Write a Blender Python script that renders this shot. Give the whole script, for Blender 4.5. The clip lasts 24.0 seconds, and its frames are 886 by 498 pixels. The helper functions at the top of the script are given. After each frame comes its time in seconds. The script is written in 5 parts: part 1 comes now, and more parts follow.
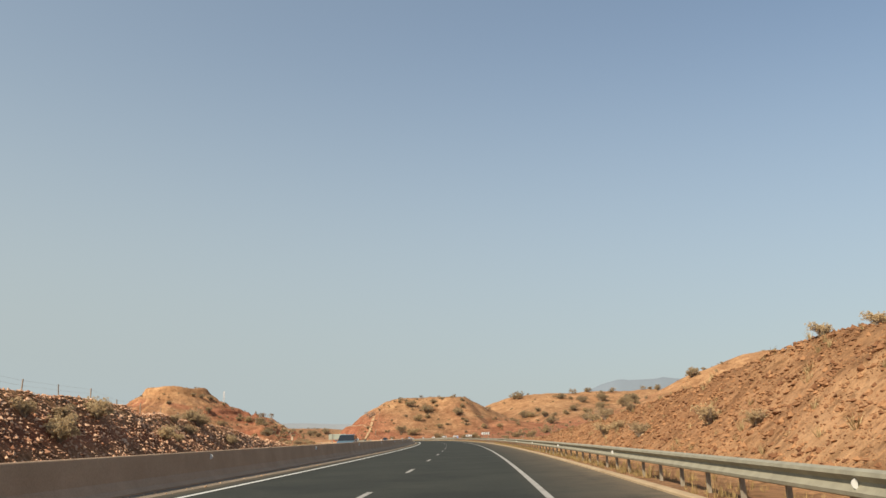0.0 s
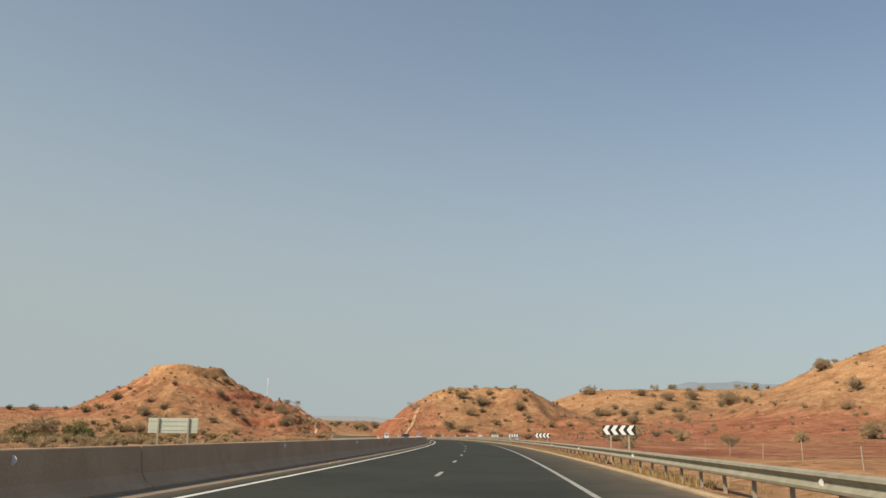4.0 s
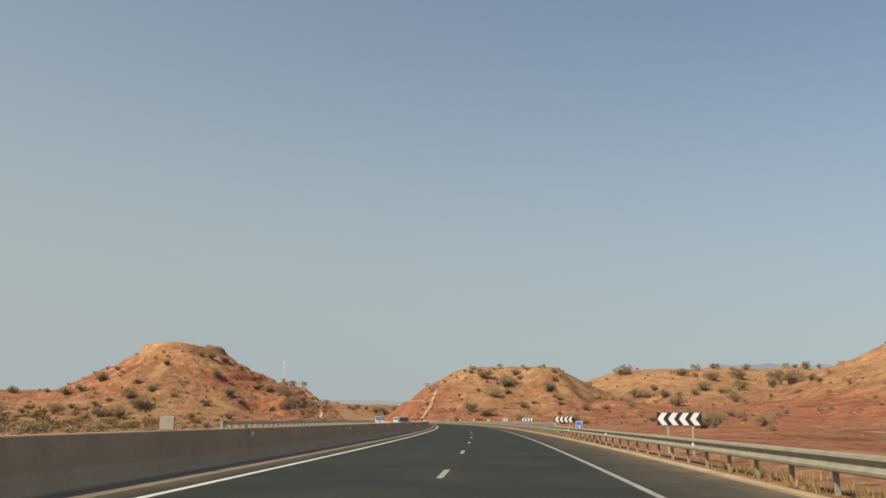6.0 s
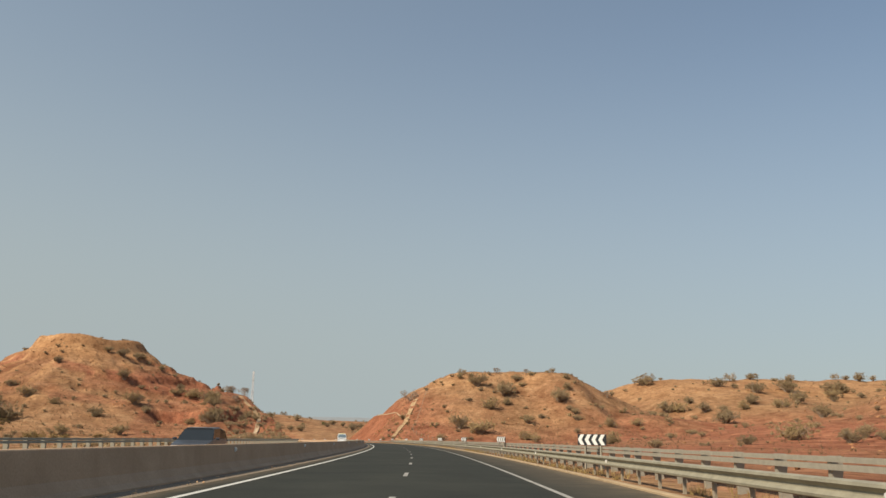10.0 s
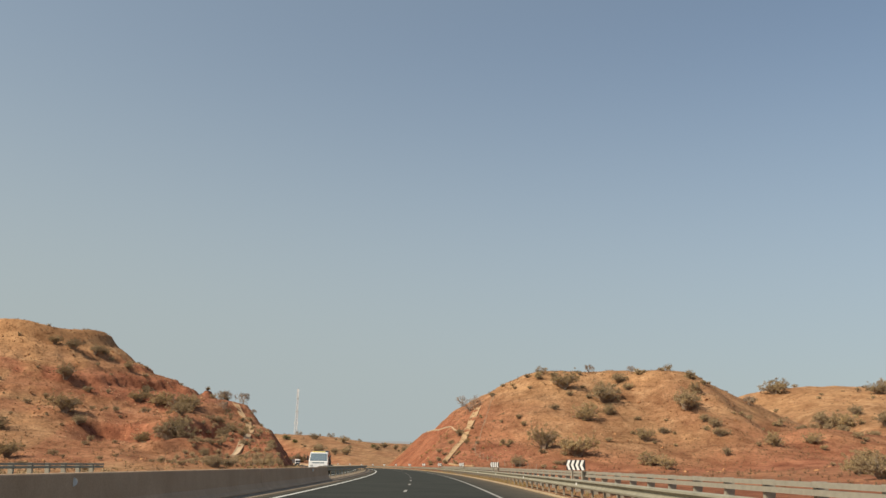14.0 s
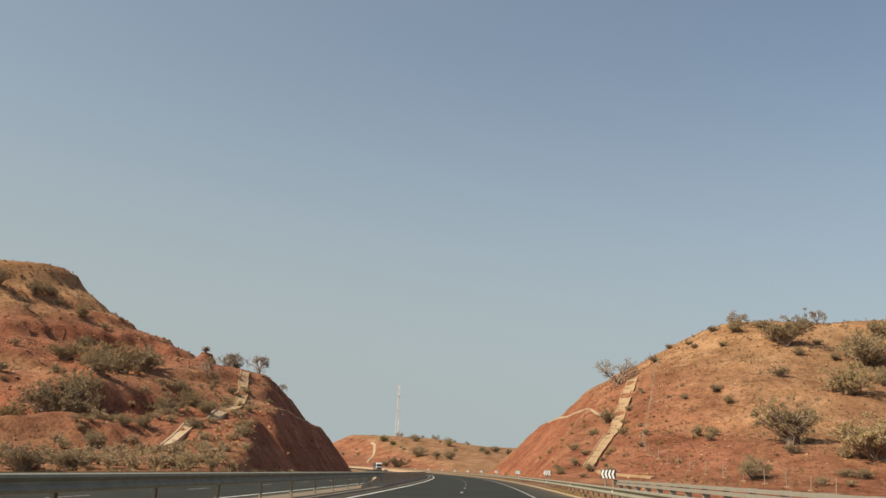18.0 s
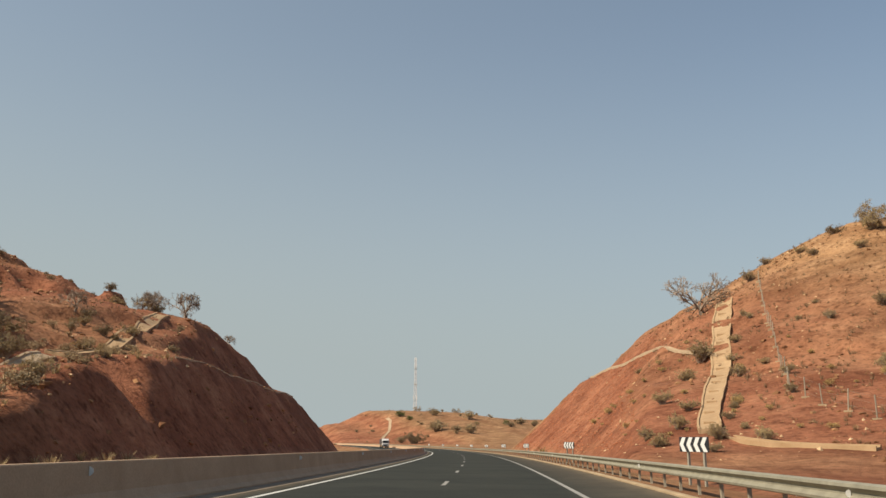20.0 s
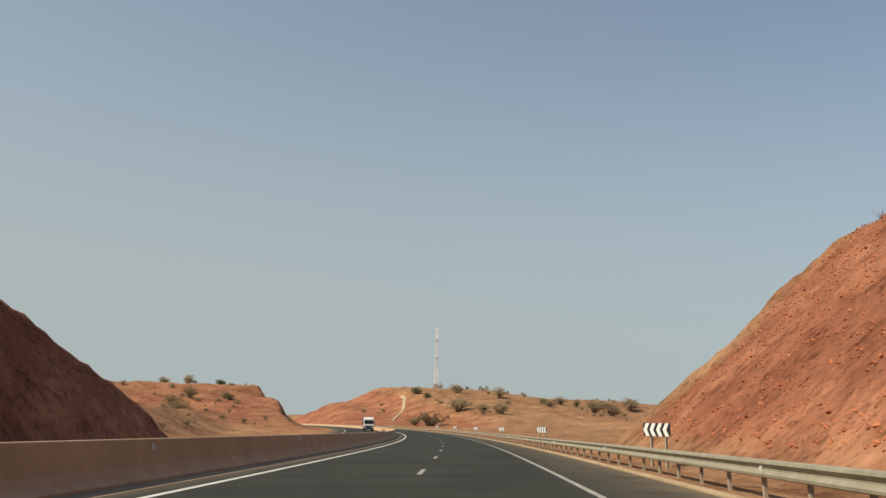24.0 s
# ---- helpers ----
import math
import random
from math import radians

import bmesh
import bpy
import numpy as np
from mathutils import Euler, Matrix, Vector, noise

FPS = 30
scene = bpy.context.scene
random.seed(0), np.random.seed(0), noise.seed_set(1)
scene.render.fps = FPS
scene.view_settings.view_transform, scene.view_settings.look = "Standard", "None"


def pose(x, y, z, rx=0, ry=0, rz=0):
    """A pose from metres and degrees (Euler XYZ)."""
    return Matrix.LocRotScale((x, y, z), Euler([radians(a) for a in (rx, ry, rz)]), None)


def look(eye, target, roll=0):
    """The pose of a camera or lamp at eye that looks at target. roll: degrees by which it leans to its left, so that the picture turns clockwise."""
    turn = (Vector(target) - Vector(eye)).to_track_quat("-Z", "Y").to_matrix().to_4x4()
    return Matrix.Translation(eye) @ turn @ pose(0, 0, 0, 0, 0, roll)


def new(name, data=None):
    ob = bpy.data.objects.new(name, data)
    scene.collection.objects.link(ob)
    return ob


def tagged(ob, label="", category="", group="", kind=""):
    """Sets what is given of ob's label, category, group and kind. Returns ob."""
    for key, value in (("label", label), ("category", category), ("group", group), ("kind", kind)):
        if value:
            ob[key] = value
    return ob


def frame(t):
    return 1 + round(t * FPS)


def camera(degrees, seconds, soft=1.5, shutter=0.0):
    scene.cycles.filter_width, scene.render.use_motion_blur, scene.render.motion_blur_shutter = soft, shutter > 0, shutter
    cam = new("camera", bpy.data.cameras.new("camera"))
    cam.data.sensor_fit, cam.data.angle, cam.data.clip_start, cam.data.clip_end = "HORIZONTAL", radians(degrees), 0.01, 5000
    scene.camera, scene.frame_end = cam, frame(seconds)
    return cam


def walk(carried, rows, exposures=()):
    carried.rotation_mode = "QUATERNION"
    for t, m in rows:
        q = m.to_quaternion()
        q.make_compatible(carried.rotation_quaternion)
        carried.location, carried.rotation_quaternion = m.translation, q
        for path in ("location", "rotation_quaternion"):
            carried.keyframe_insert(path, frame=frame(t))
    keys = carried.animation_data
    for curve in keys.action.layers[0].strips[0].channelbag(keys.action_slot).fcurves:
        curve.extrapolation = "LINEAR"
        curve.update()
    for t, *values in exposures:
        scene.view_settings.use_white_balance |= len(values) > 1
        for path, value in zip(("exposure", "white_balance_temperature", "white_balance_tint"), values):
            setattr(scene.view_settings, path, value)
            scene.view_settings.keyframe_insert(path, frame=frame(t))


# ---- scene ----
# ------------------------------------------------------------------ camera
cam = camera(56.6, 24.0)
# seconds, eye (x, y, z), yaw, pitch, lean to the right
PATH = [
    (0.0, 0.000, 0.000, 1.120, 1.702, 12.643, 1.544),
    (0.5, 0.202, 13.728, 1.093, 2.219, 12.611, 1.168),
    (1.0, 0.265, 27.444, 1.063, 3.472, 12.040, 1.390),
    (1.5, 0.199, 41.146, 1.029, 4.384, 12.287, 1.090),
    (2.0, 0.010, 54.836, 0.992, 4.313, 12.489, 0.875),
    (2.5, -0.294, 68.511, 0.952, 3.874, 12.820, 0.507),
    (3.0, -0.707, 82.173, 0.910, 3.550, 13.088, 0.131),
    (3.5, -1.224, 95.821, 0.864, 3.824, 13.103, -0.110),
    (4.0, -1.840, 109.455, 0.816, 6.267, 12.516, -0.526),
    (4.5, -2.552, 123.076, 0.765, 8.898, 11.544, -0.958),
    (5.0, -3.357, 136.683, 0.712, 8.809, 11.363, -0.745),
    (5.5, -4.253, 150.276, 0.657, 7.830, 11.470, -0.360),
    (6.0, -5.238, 163.857, 0.599, 7.957, 11.439, -0.353),
    (6.5, -6.310, 177.424, 0.539, 7.773, 11.459, -0.395),
    (7.0, -7.470, 190.978, 0.477, 7.913, 11.242, -0.630),
    (7.5, -8.718, 204.520, 0.413, 7.687, 11.325, -0.440),
    (8.0, -10.053, 218.048, 0.347, 6.893, 11.302, -0.343),
    (8.5, -11.477, 231.564, 0.279, 7.247, 11.331, -0.520),
    (9.0, -12.991, 245.067, 0.209, 6.227, 11.562, -0.581),
    (9.5, -14.596, 258.556, 0.137, 7.204, 12.408, -0.799),
    (10.0, -16.295, 272.033, 0.063, 7.323, 12.694, -0.864),
    (10.5, -18.088, 285.496, -0.013, 7.240, 12.998, -0.922),
    (11.0, -19.979, 298.945, -0.091, 7.173, 13.250, -0.960),
    (11.5, -21.969, 312.380, -0.170, 7.339, 13.380, -0.965),
    (12.0, -24.062, 325.800, -0.251, 8.523, 13.536, -0.913),
    (12.5, -26.259, 339.205, -0.334, 9.140, 13.696, -0.713),
    (13.0, -28.563, 352.595, -0.419, 9.307, 13.844, -0.733),
    (13.5, -30.977, 365.967, -0.506, 10.089, 14.065, -0.649),
    (14.0, -33.503, 379.323, -0.595, 11.558, 14.275, -0.892),
    (14.5, -36.142, 392.660, -0.686, 11.685, 14.342, -0.442),
    (15.0, -38.899, 405.979, -0.779, 13.189, 14.682, -0.342),
    (15.5, -41.773, 419.278, -0.874, 14.415, 14.908, -0.317),
    (16.0, -44.768, 432.557, -0.971, 14.999, 14.641, -0.235),
    (16.5, -47.884, 445.815, -1.070, 15.778, 14.222, -0.997),
    (17.0, -51.122, 459.050, -1.172, 16.621, 14.078, -0.751),
    (17.5, -54.484, 472.264, -1.276, 17.257, 14.002, -0.891),
    (18.0, -57.969, 485.454, -1.382, 19.614, 14.543, -1.779),
    (18.5, -61.578, 498.621, -1.491, 19.129, 13.647, -1.275),
    (19.0, -65.310, 511.764, -1.603, 19.375, 13.370, -0.976),
    (19.5, -69.163, 524.882, -1.717, 20.109, 13.111, -0.508),
    (20.0, -73.137, 537.977, -1.835, 20.882, 12.922, -0.062),
    (20.5, -77.229, 551.047, -1.955, 21.247, 12.855, 0.173),
    (21.0, -81.436, 564.094, -2.079, 21.287, 12.889, 0.393),
    (21.5, -85.755, 577.119, -2.206, 21.816, 13.013, 0.454),
    (22.0, -90.181, 590.122, -2.336, 21.828, 12.689, 0.181),
    (22.5, -94.710, 603.105, -2.470, 22.275, 12.515, -0.557),
    (23.0, -99.336, 616.070, -2.607, 23.304, 12.407, -0.594),
    (23.5, -104.053, 629.019, -2.749, 23.774, 11.983, 0.124),
    (24.0, -108.852, 641.955, -2.895, 23.023, 11.800, -0.570),
]
walk(cam, [(t, pose(x, y, z, 0, 0, yaw) @ pose(0, 0, 0, 90 + pitch) @ pose(0, 0, 0, 0, 0, -lean))
           for t, x, y, z, yaw, pitch, lean in PATH],
     exposures=[(0.0, 0.58), (4.0, 0.42), (7.0, 0.38), (24.0, 0.42)])

# ------------------------------------------------------------------ light
SUN_AZ, SUN_EL = 224.5, 44.0        # degrees clockwise from +y, and above the horizon
world = bpy.data.worlds.new("sky")
scene.world = world
world.use_nodes = True
wn, wl = world.node_tree.nodes, world.node_tree.links
wn.clear()
sky = wn.new("ShaderNodeTexSky")
sky.sky_type = "NISHITA"
sky.sun_disc = False
sky.sun_elevation = radians(SUN_EL)
sky.sun_rotation = radians(SUN_AZ)
sky.altitude = 700
sky.air_density, sky.dust_density, sky.ozone_density = 1.0, 2.0, 1.0
bg = wn.new("ShaderNodeBackground")
bg.inputs["Strength"].default_value = 0.10
wo = wn.new("ShaderNodeOutputWorld")
clear = wn.new("ShaderNodeHueSaturation")
clear.inputs["Hue"].default_value = 0.495
clear.inputs["Saturation"].default_value = 0.99
clear.inputs["Value"].default_value = 0.95
wl.new(sky.outputs["Color"], clear.inputs["Color"])
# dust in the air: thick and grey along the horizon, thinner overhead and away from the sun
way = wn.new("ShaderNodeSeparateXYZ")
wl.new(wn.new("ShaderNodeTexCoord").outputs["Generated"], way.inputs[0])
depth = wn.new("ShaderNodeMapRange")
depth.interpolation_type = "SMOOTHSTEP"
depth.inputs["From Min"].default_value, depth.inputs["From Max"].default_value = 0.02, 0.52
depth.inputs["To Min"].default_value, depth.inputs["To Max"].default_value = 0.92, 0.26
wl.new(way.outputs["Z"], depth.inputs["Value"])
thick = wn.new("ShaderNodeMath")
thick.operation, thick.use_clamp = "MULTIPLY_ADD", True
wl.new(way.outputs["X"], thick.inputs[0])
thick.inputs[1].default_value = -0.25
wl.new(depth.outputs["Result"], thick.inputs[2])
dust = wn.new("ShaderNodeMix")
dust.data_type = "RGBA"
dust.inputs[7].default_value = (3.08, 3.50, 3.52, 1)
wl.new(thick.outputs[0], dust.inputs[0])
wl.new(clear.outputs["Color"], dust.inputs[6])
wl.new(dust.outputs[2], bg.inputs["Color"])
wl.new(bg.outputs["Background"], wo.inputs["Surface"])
sun_data = bpy.data.lights.new("sun", "SUN")
sun_data.energy, sun_data.angle, sun_data.color = 4.5, radians(0.5), (1.0, 0.87, 0.69)
sun = new("sun", sun_data)
sun_dir = Vector((math.sin(radians(SUN_AZ)) * math.cos(radians(SUN_EL)), math.cos(radians(SUN_AZ)) * math.cos(radians(SUN_EL)), math.sin(radians(SUN_EL))))
sun.matrix_world = look(sun_dir * 300, (0, 0, 0))


# ------------------------------------------------------------------ materials
def material(name, rough=0.9, metal=0.0):
    m = bpy.data.materials.new(name)
    m.use_nodes = True
    n, l = m.node_tree.nodes, m.node_tree.links
    b = n["Principled BSDF"]
    b.inputs["Roughness"].default_value = rough
    b.inputs["Metallic"].default_value = metal
    b.inputs["Specular IOR Level"].default_value = 0.25
    return m, n, l, b


def noise_tex(n, l, scale, detail=5.0, rough=0.6, coords=None, distort=0.0):
    t = n.new("ShaderNodeTexNoise")
    t.inputs["Scale"].default_value = scale
    t.inputs["Detail"].default_value = detail
    t.inputs["Roughness"].default_value = rough
    t.inputs["Distortion"].default_value = distort
    if coords is not None:
        l.new(coords, t.inputs["Vector"])
    return t.outputs["Fac"]


def ramp(n, l, fac, stops):
    r = n.new("ShaderNodeValToRGB")
    while len(r.color_ramp.elements) < len(stops):
        r.color_ramp.elements.new(0.5)
    for e, (p, c) in zip(r.color_ramp.elements, stops):
        e.position, e.color = p, (*c, 1) if len(c) == 3 else c
    l.new(fac, r.inputs["Fac"])
    return r.outputs["Color"]


def mix(n, l, fac, a, b, kind="MIX"):
    m = n.new("ShaderNodeMix")
    m.data_type, m.blend_type = "RGBA", kind
    for value, socket in ((fac, m.inputs[0]), (a, m.inputs[6]), (b, m.inputs[7])):
        if hasattr(value, "is_output"):
            l.new(value, socket)
        elif isinstance(value, (int, float)):
            socket.default_value = value
        else:
            socket.default_value = (*value, 1)
    return m.outputs[2]


def bump(n, l, b, height, strength, distance):
    k = n.new("ShaderNodeBump")
    k.inputs["Strength"].default_value, k.inputs["Distance"].default_value = strength, distance
    l.new(height, k.inputs["Height"])
    l.new(k.outputs["Normal"], b.inputs["Normal"])


def place(n):
    return n.new("ShaderNodeTexCoord").outputs["Object"]


def plain(name, colour, rough=0.6, metal=0.0, vary=0.12, scale=6.0, relief=0.0):
    """Paint, metal or plastic with faint blotches and grain."""
    m, n, l, b = material(name, rough, metal)
    p = place(n)
    f1 = noise_tex(n, l, scale, 4, 0.6, p)
    f2 = noise_tex(n, l, scale * 9, 3, 0.6, p)
    dark = tuple(c * (1 - vary) for c in colour)
    light = tuple(min(1, c * (1 + vary)) for c in colour)
    c1 = ramp(n, l, f1, [(0.3, dark), (0.7, light)])
    c2 = ramp(n, l, f2, [(0.3, (1 - vary * 0.6,) * 3), (0.7, (1, 1, 1))])
    l.new(mix(n, l, 1.0, c1, c2, "MULTIPLY"), b.inputs["Base Color"])
    if relief:
        bump(n, l, b, f2, 0.6, relief)
    return m


def ground_material():
    """Dry orange hillside earth, red rock where the slopes are cut, pale grit on the verges."""
    m, n, l, b = material("red_earth", 0.97)
    b.inputs["Specular IOR Level"].default_value = 0.1
    p = place(n)
    att = n.new("ShaderNodeAttribute")
    att.attribute_name = "kind"
    sep = n.new("ShaderNodeSeparateColor")
    l.new(att.outputs["Color"], sep.inputs["Color"])
    big = noise_tex(n, l, 0.018, 6, 0.62, p, 0.6)
    mid = noise_tex(n, l, 0.16, 7, 0.65, p, 0.3)
    fine = noise_tex(n, l, 2.2, 6, 0.7, p)
    sandy = ramp(n, l, mid, [(0.30, (0.186, 0.101, 0.052)), (0.5, (0.275, 0.161, 0.085)), (0.68, (0.367, 0.233, 0.130))])
    red = ramp(n, l, mid, [(0.32, (0.192, 0.074, 0.042)), (0.55, (0.290, 0.128, 0.074)), (0.72, (0.375, 0.182, 0.106))])
    # strata on the cut faces: bands that follow the height, bent by noise
    geo_pos = n.new("ShaderNodeNewGeometry").outputs["Position"]
    xyz = n.new("ShaderNodeSeparateXYZ")
    l.new(geo_pos, xyz.inputs[0])
    bend = n.new("ShaderNodeMath")
    bend.operation = "MULTIPLY_ADD"
    l.new(noise_tex(n, l, 0.05, 3, 0.5, p), bend.inputs[0])
    bend.inputs[1].default_value = 6.0
    l.new(xyz.outputs["Z"], bend.inputs[2])
    comb = n.new("ShaderNodeCombineXYZ")
    l.new(bend.outputs[0], comb.inputs["Z"])
    band = noise_tex(n, l, 0.9, 4, 0.7, comb.outputs[0])
    strata = ramp(n, l, band, [(0.32, (0.62, 0.56, 0.54)), (0.5, (0.95, 0.92, 0.9)), (0.66, (1.15, 1.08, 1.02))])
    red = mix(n, l, 0.3, red, strata, "MULTIPLY")
    where = n.new("ShaderNodeMath")
    where.operation = "ADD"
    l.new(sep.outputs["Red"], where.inputs[0])
    patch = ramp(n, l, big, [(0.46, (0, 0, 0)), (0.64, (0.30, 0.30, 0.30))])
    l.new(patch, where.inputs[1])
    where.use_clamp = True
    earth = mix(n, l, where.outputs[0], sandy, red)
    cap = ramp(n, l, mid, [(0.3, (0.30, 0.165, 0.080)), (0.55, (0.40, 0.235, 0.118)), (0.72, (0.48, 0.30, 0.16))])
    earth = mix(n, l, sep.outputs["Blue"], earth, cap)
    patchy = noise_tex(n, l, 0.055, 8, 0.7, p, 0.8)
    worn = ramp(n, l, patchy, [(0.36, (0.62, 0.52, 0.47)), (0.5, (0.97, 0.95, 0.93)), (0.64, (1.2, 1.18, 1.14))])
    earth = mix(n, l, 0.75, earth, worn, "MULTIPLY")
    grit = ramp(n, l, fine, [(0.3, (0.22, 0.125, 0.066)), (0.6, (0.31, 0.19, 0.105)), (0.8, (0.40, 0.27, 0.16))])
    earth = mix(n, l, sep.outputs["Green"], earth, grit)
    vor = n.new("ShaderNodeTexVoronoi")
    vor.inputs["Scale"].default_value = 0.9
    l.new(p, vor.inputs["Vector"])
    spots = ramp(n, l, vor.outputs["Distance"], [(0.0, (0.36, 0.33, 0.28)), (0.16, (0.66, 0.62, 0.56)), (0.26, (1, 1, 1))])
    few = n.new("ShaderNodeSeparateColor")
    l.new(vor.outputs["Color"], few.inputs["Color"])
    some = ramp(n, l, few.outputs["Red"], [(0.35, (0, 0, 0)), (0.75, (0.9, 0.9, 0.9))])
    earth = mix(n, l, some, earth, mix(n, l, 1.0, earth, spots, "MULTIPLY"))
    small = n.new("ShaderNodeTexVoronoi")
    small.inputs["Scale"].default_value = 2.6
    l.new(p, small.inputs["Vector"])
    pebbles = ramp(n, l, small.outputs["Distance"], [(0.0, (0.50, 0.47, 0.43)), (0.18, (0.80, 0.78, 0.75)), (0.30, (1, 1, 1))])
    earth = mix(n, l, 0.7, earth, pebbles, "MULTIPLY")
    pits = noise_tex(n, l, 0.55, 6, 0.75, p, 0.2)
    litter = ramp(n, l, pits, [(0.36, (0.52, 0.46, 0.42)), (0.46, (0.95, 0.93, 0.91)), (0.66, (1.14, 1.13, 1.12))])
    earth = mix(n, l, 0.8, earth, litter, "MULTIPLY")
    speck = ramp(n, l, fine, [(0.30, (0.52, 0.48, 0.45)), (0.47, (1, 1, 1)), (0.70, (1.28, 1.24, 1.18))])
    l.new(mix(n, l, 0.8, earth, speck, "MULTIPLY"), b.inputs["Base Color"])
    add = n.new("ShaderNodeMath")
    add.operation = "MULTIPLY_ADD"
    l.new(mid, add.inputs[0])
    add.inputs[1].default_value = 2.2
    l.new(fine, add.inputs[2])
    bump(n, l, b, add.outputs[0], 0.85, 0.30)
    return m


def asphalt_material():
    m, n, l, b = material("asphalt", 0.92)
    b.inputs["Specular IOR Level"].default_value = 0.12
    p = place(n)
    f = noise_tex(n, l, 60, 4, 0.7, p)
    g = noise_tex(n, l, 0.35, 5, 0.6, p, 0.5)
    base = ramp(n, l, f, [(0.3, (0.020, 0.0222, 0.0192)), (0.7, (0.043, 0.0458, 0.0385))])
    worn = ramp(n, l, g, [(0.35, (0.80, 0.80, 0.80)), (0.65, (1.2, 1.17, 1.12))])
    tar = mix(n, l, 1.0, base, worn, "MULTIPLY")
    att = n.new("ShaderNodeAttribute")
    att.attribute_name = "dust"
    drift = ramp(n, l, noise_tex(n, l, 0.9, 6, 0.7, p, 0.6), [(0.28, (0.3, 0.3, 0.3)), (0.66, (1, 1, 1))])
    film = mix(n, l, 1.0, drift, att.outputs["Color"], "MULTIPLY")
    l.new(mix(n, l, film, tar, (0.20, 0.150, 0.098)), b.inputs["Base Color"])
    bump(n, l, b, f, 0.5, 0.004)
    return m


def concrete_material(name, dark, light):
    m, n, l, b = material(name, 0.9)
    p = place(n)
    f = noise_tex(n, l, 0.8, 6, 0.65, p, 0.4)
    g = noise_tex(n, l, 26, 4, 0.6, p)
    c = ramp(n, l, f, [(0.3, dark), (0.7, light)])
    s = ramp(n, l, g, [(0.3, (0.84, 0.83, 0.81)), (0.6, (1, 1, 1))])
    l.new(mix(n, l, 1.0, c, s, "MULTIPLY"), b.inputs["Base Color"])
    bump(n, l, b, g, 0.35, 0.006)
    return m


EARTH = ground_material()
ASPHALT = asphalt_material()
LINE_PAINT = plain("line_paint", (0.52, 0.52, 0.48), 0.7, 0, 0.14, 2.0)
WORN_PAINT = plain("worn_line_paint", (0.30, 0.29, 0.26), 0.8, 0, 0.25, 2.5)
BARRIER = concrete_material("brown_concrete", (0.39, 0.262, 0.163), (0.49, 0.340, 0.220))
GUTTER = concrete_material("dusty_concrete", (0.17, 0.135, 0.095), (0.25, 0.195, 0.14))
PALE_CONCRETE = concrete_material("pale_concrete", (0.36, 0.26, 0.165), (0.50, 0.38, 0.25))
TAN_CONCRETE = concrete_material("silted_concrete", (0.33, 0.215, 0.115), (0.46, 0.32, 0.185))
KERB = concrete_material("kerb_concrete", (0.30, 0.215, 0.125), (0.42, 0.32, 0.20))
ZINC = plain("dull_zinc", (0.29, 0.270, 0.20), 0.62, 0.2, 0.16, 3.0)
STEEL = plain("post_steel", (0.34, 0.295, 0.22), 0.7, 0.2, 0.18, 5.0)
WHITE = plain("white_sheet", (0.66, 0.66, 0.63), 0.5, 0, 0.05, 3.0)
BLACK = plain("black_sheet", (0.025, 0.027, 0.030), 0.5, 0, 0.1, 3.0)
BLUE = plain("blue_sheet", (0.035, 0.16, 0.46), 0.45, 0, 0.08, 4.0)
MAST_PAINT = plain("mast_paint", (0.66, 0.67, 0.67), 0.6, 0.1, 0.12, 0.3)
BOARD = plain("pale_board", (0.46, 0.50, 0.41), 0.6, 0, 0.07, 1.5)
GALV = plain("galvanised", (0.34, 0.315, 0.25), 0.6, 0.25, 0.12, 6.0)


# ------------------------------------------------------------------ the road's line
# s runs along the dashed line in metres, o to its right, zr above the carriageway
X0, Y0, S1, S2, K1 = -2.406, 0.048, 700.0, 1500.0, 0.00082
STATIONS = np.arange(-200.0, 5001.0, 1.0)


def heading(s):
    c = np.clip(s, 0, S1) / 1000
    h = -0.01632 + 0.45805 * c + 0.37483 * c ** 2 - 0.29652 * c ** 3
    return h + np.clip(s - S1, 0, S2 - S1) * K1 + np.minimum(s, 0) * 0.000458


def road_z(s):
    c = np.clip(s, -50, S1) / 1000
    z = 0.0035 - 2.2185 * c - 5.9678 * c ** 2
    return z - 0.01057 * 150 * (1 - np.exp(-np.maximum(s - S1, 0) / 150))


HEAD = heading(STATIONS)
_dx, _dy = -np.sin(HEAD), np.cos(HEAD)
LINE_X = np.concatenate([[0], np.cumsum((_dx[1:] + _dx[:-1]) / 2)])
LINE_Y = np.concatenate([[0], np.cumsum((_dy[1:] + _dy[:-1]) / 2)])
LINE_X += X0 - LINE_X[200]
LINE_Y += Y0 - LINE_Y[200]


def at(s, o, zr=0.0):
    """World places from road places; takes numbers or arrays."""
    h = np.interp(s, STATIONS, HEAD)
    return (np.interp(s, STATIONS, LINE_X) + o * np.cos(h),
            np.interp(s, STATIONS, LINE_Y) + o * np.sin(h), road_z(np.asarray(s, float)) + zr)


def stand(s, o, zr=0.0, turn=0.0):
    """The pose of a thing that faces back along the road (its -y to the traffic)."""
    x, y, z = at(s, o, zr)
    return pose(x, y, z, 0, 0, math.degrees(np.interp(s, STATIONS, HEAD)) + turn)


# ------------------------------------------------------------------ mesh helpers
def mesh_from(name, verts, faces, mats, smooth=False):
    me = bpy.data.meshes.new(name)
    me.from_pydata([tuple(v) for v in verts], [], faces)
    for m in mats if isinstance(mats, (list, tuple)) else [mats]:
        me.materials.append(m)
    if smooth:
        me.polygons.foreach_set("use_smooth", [True] * len(me.polygons))
    me.update()
    return me


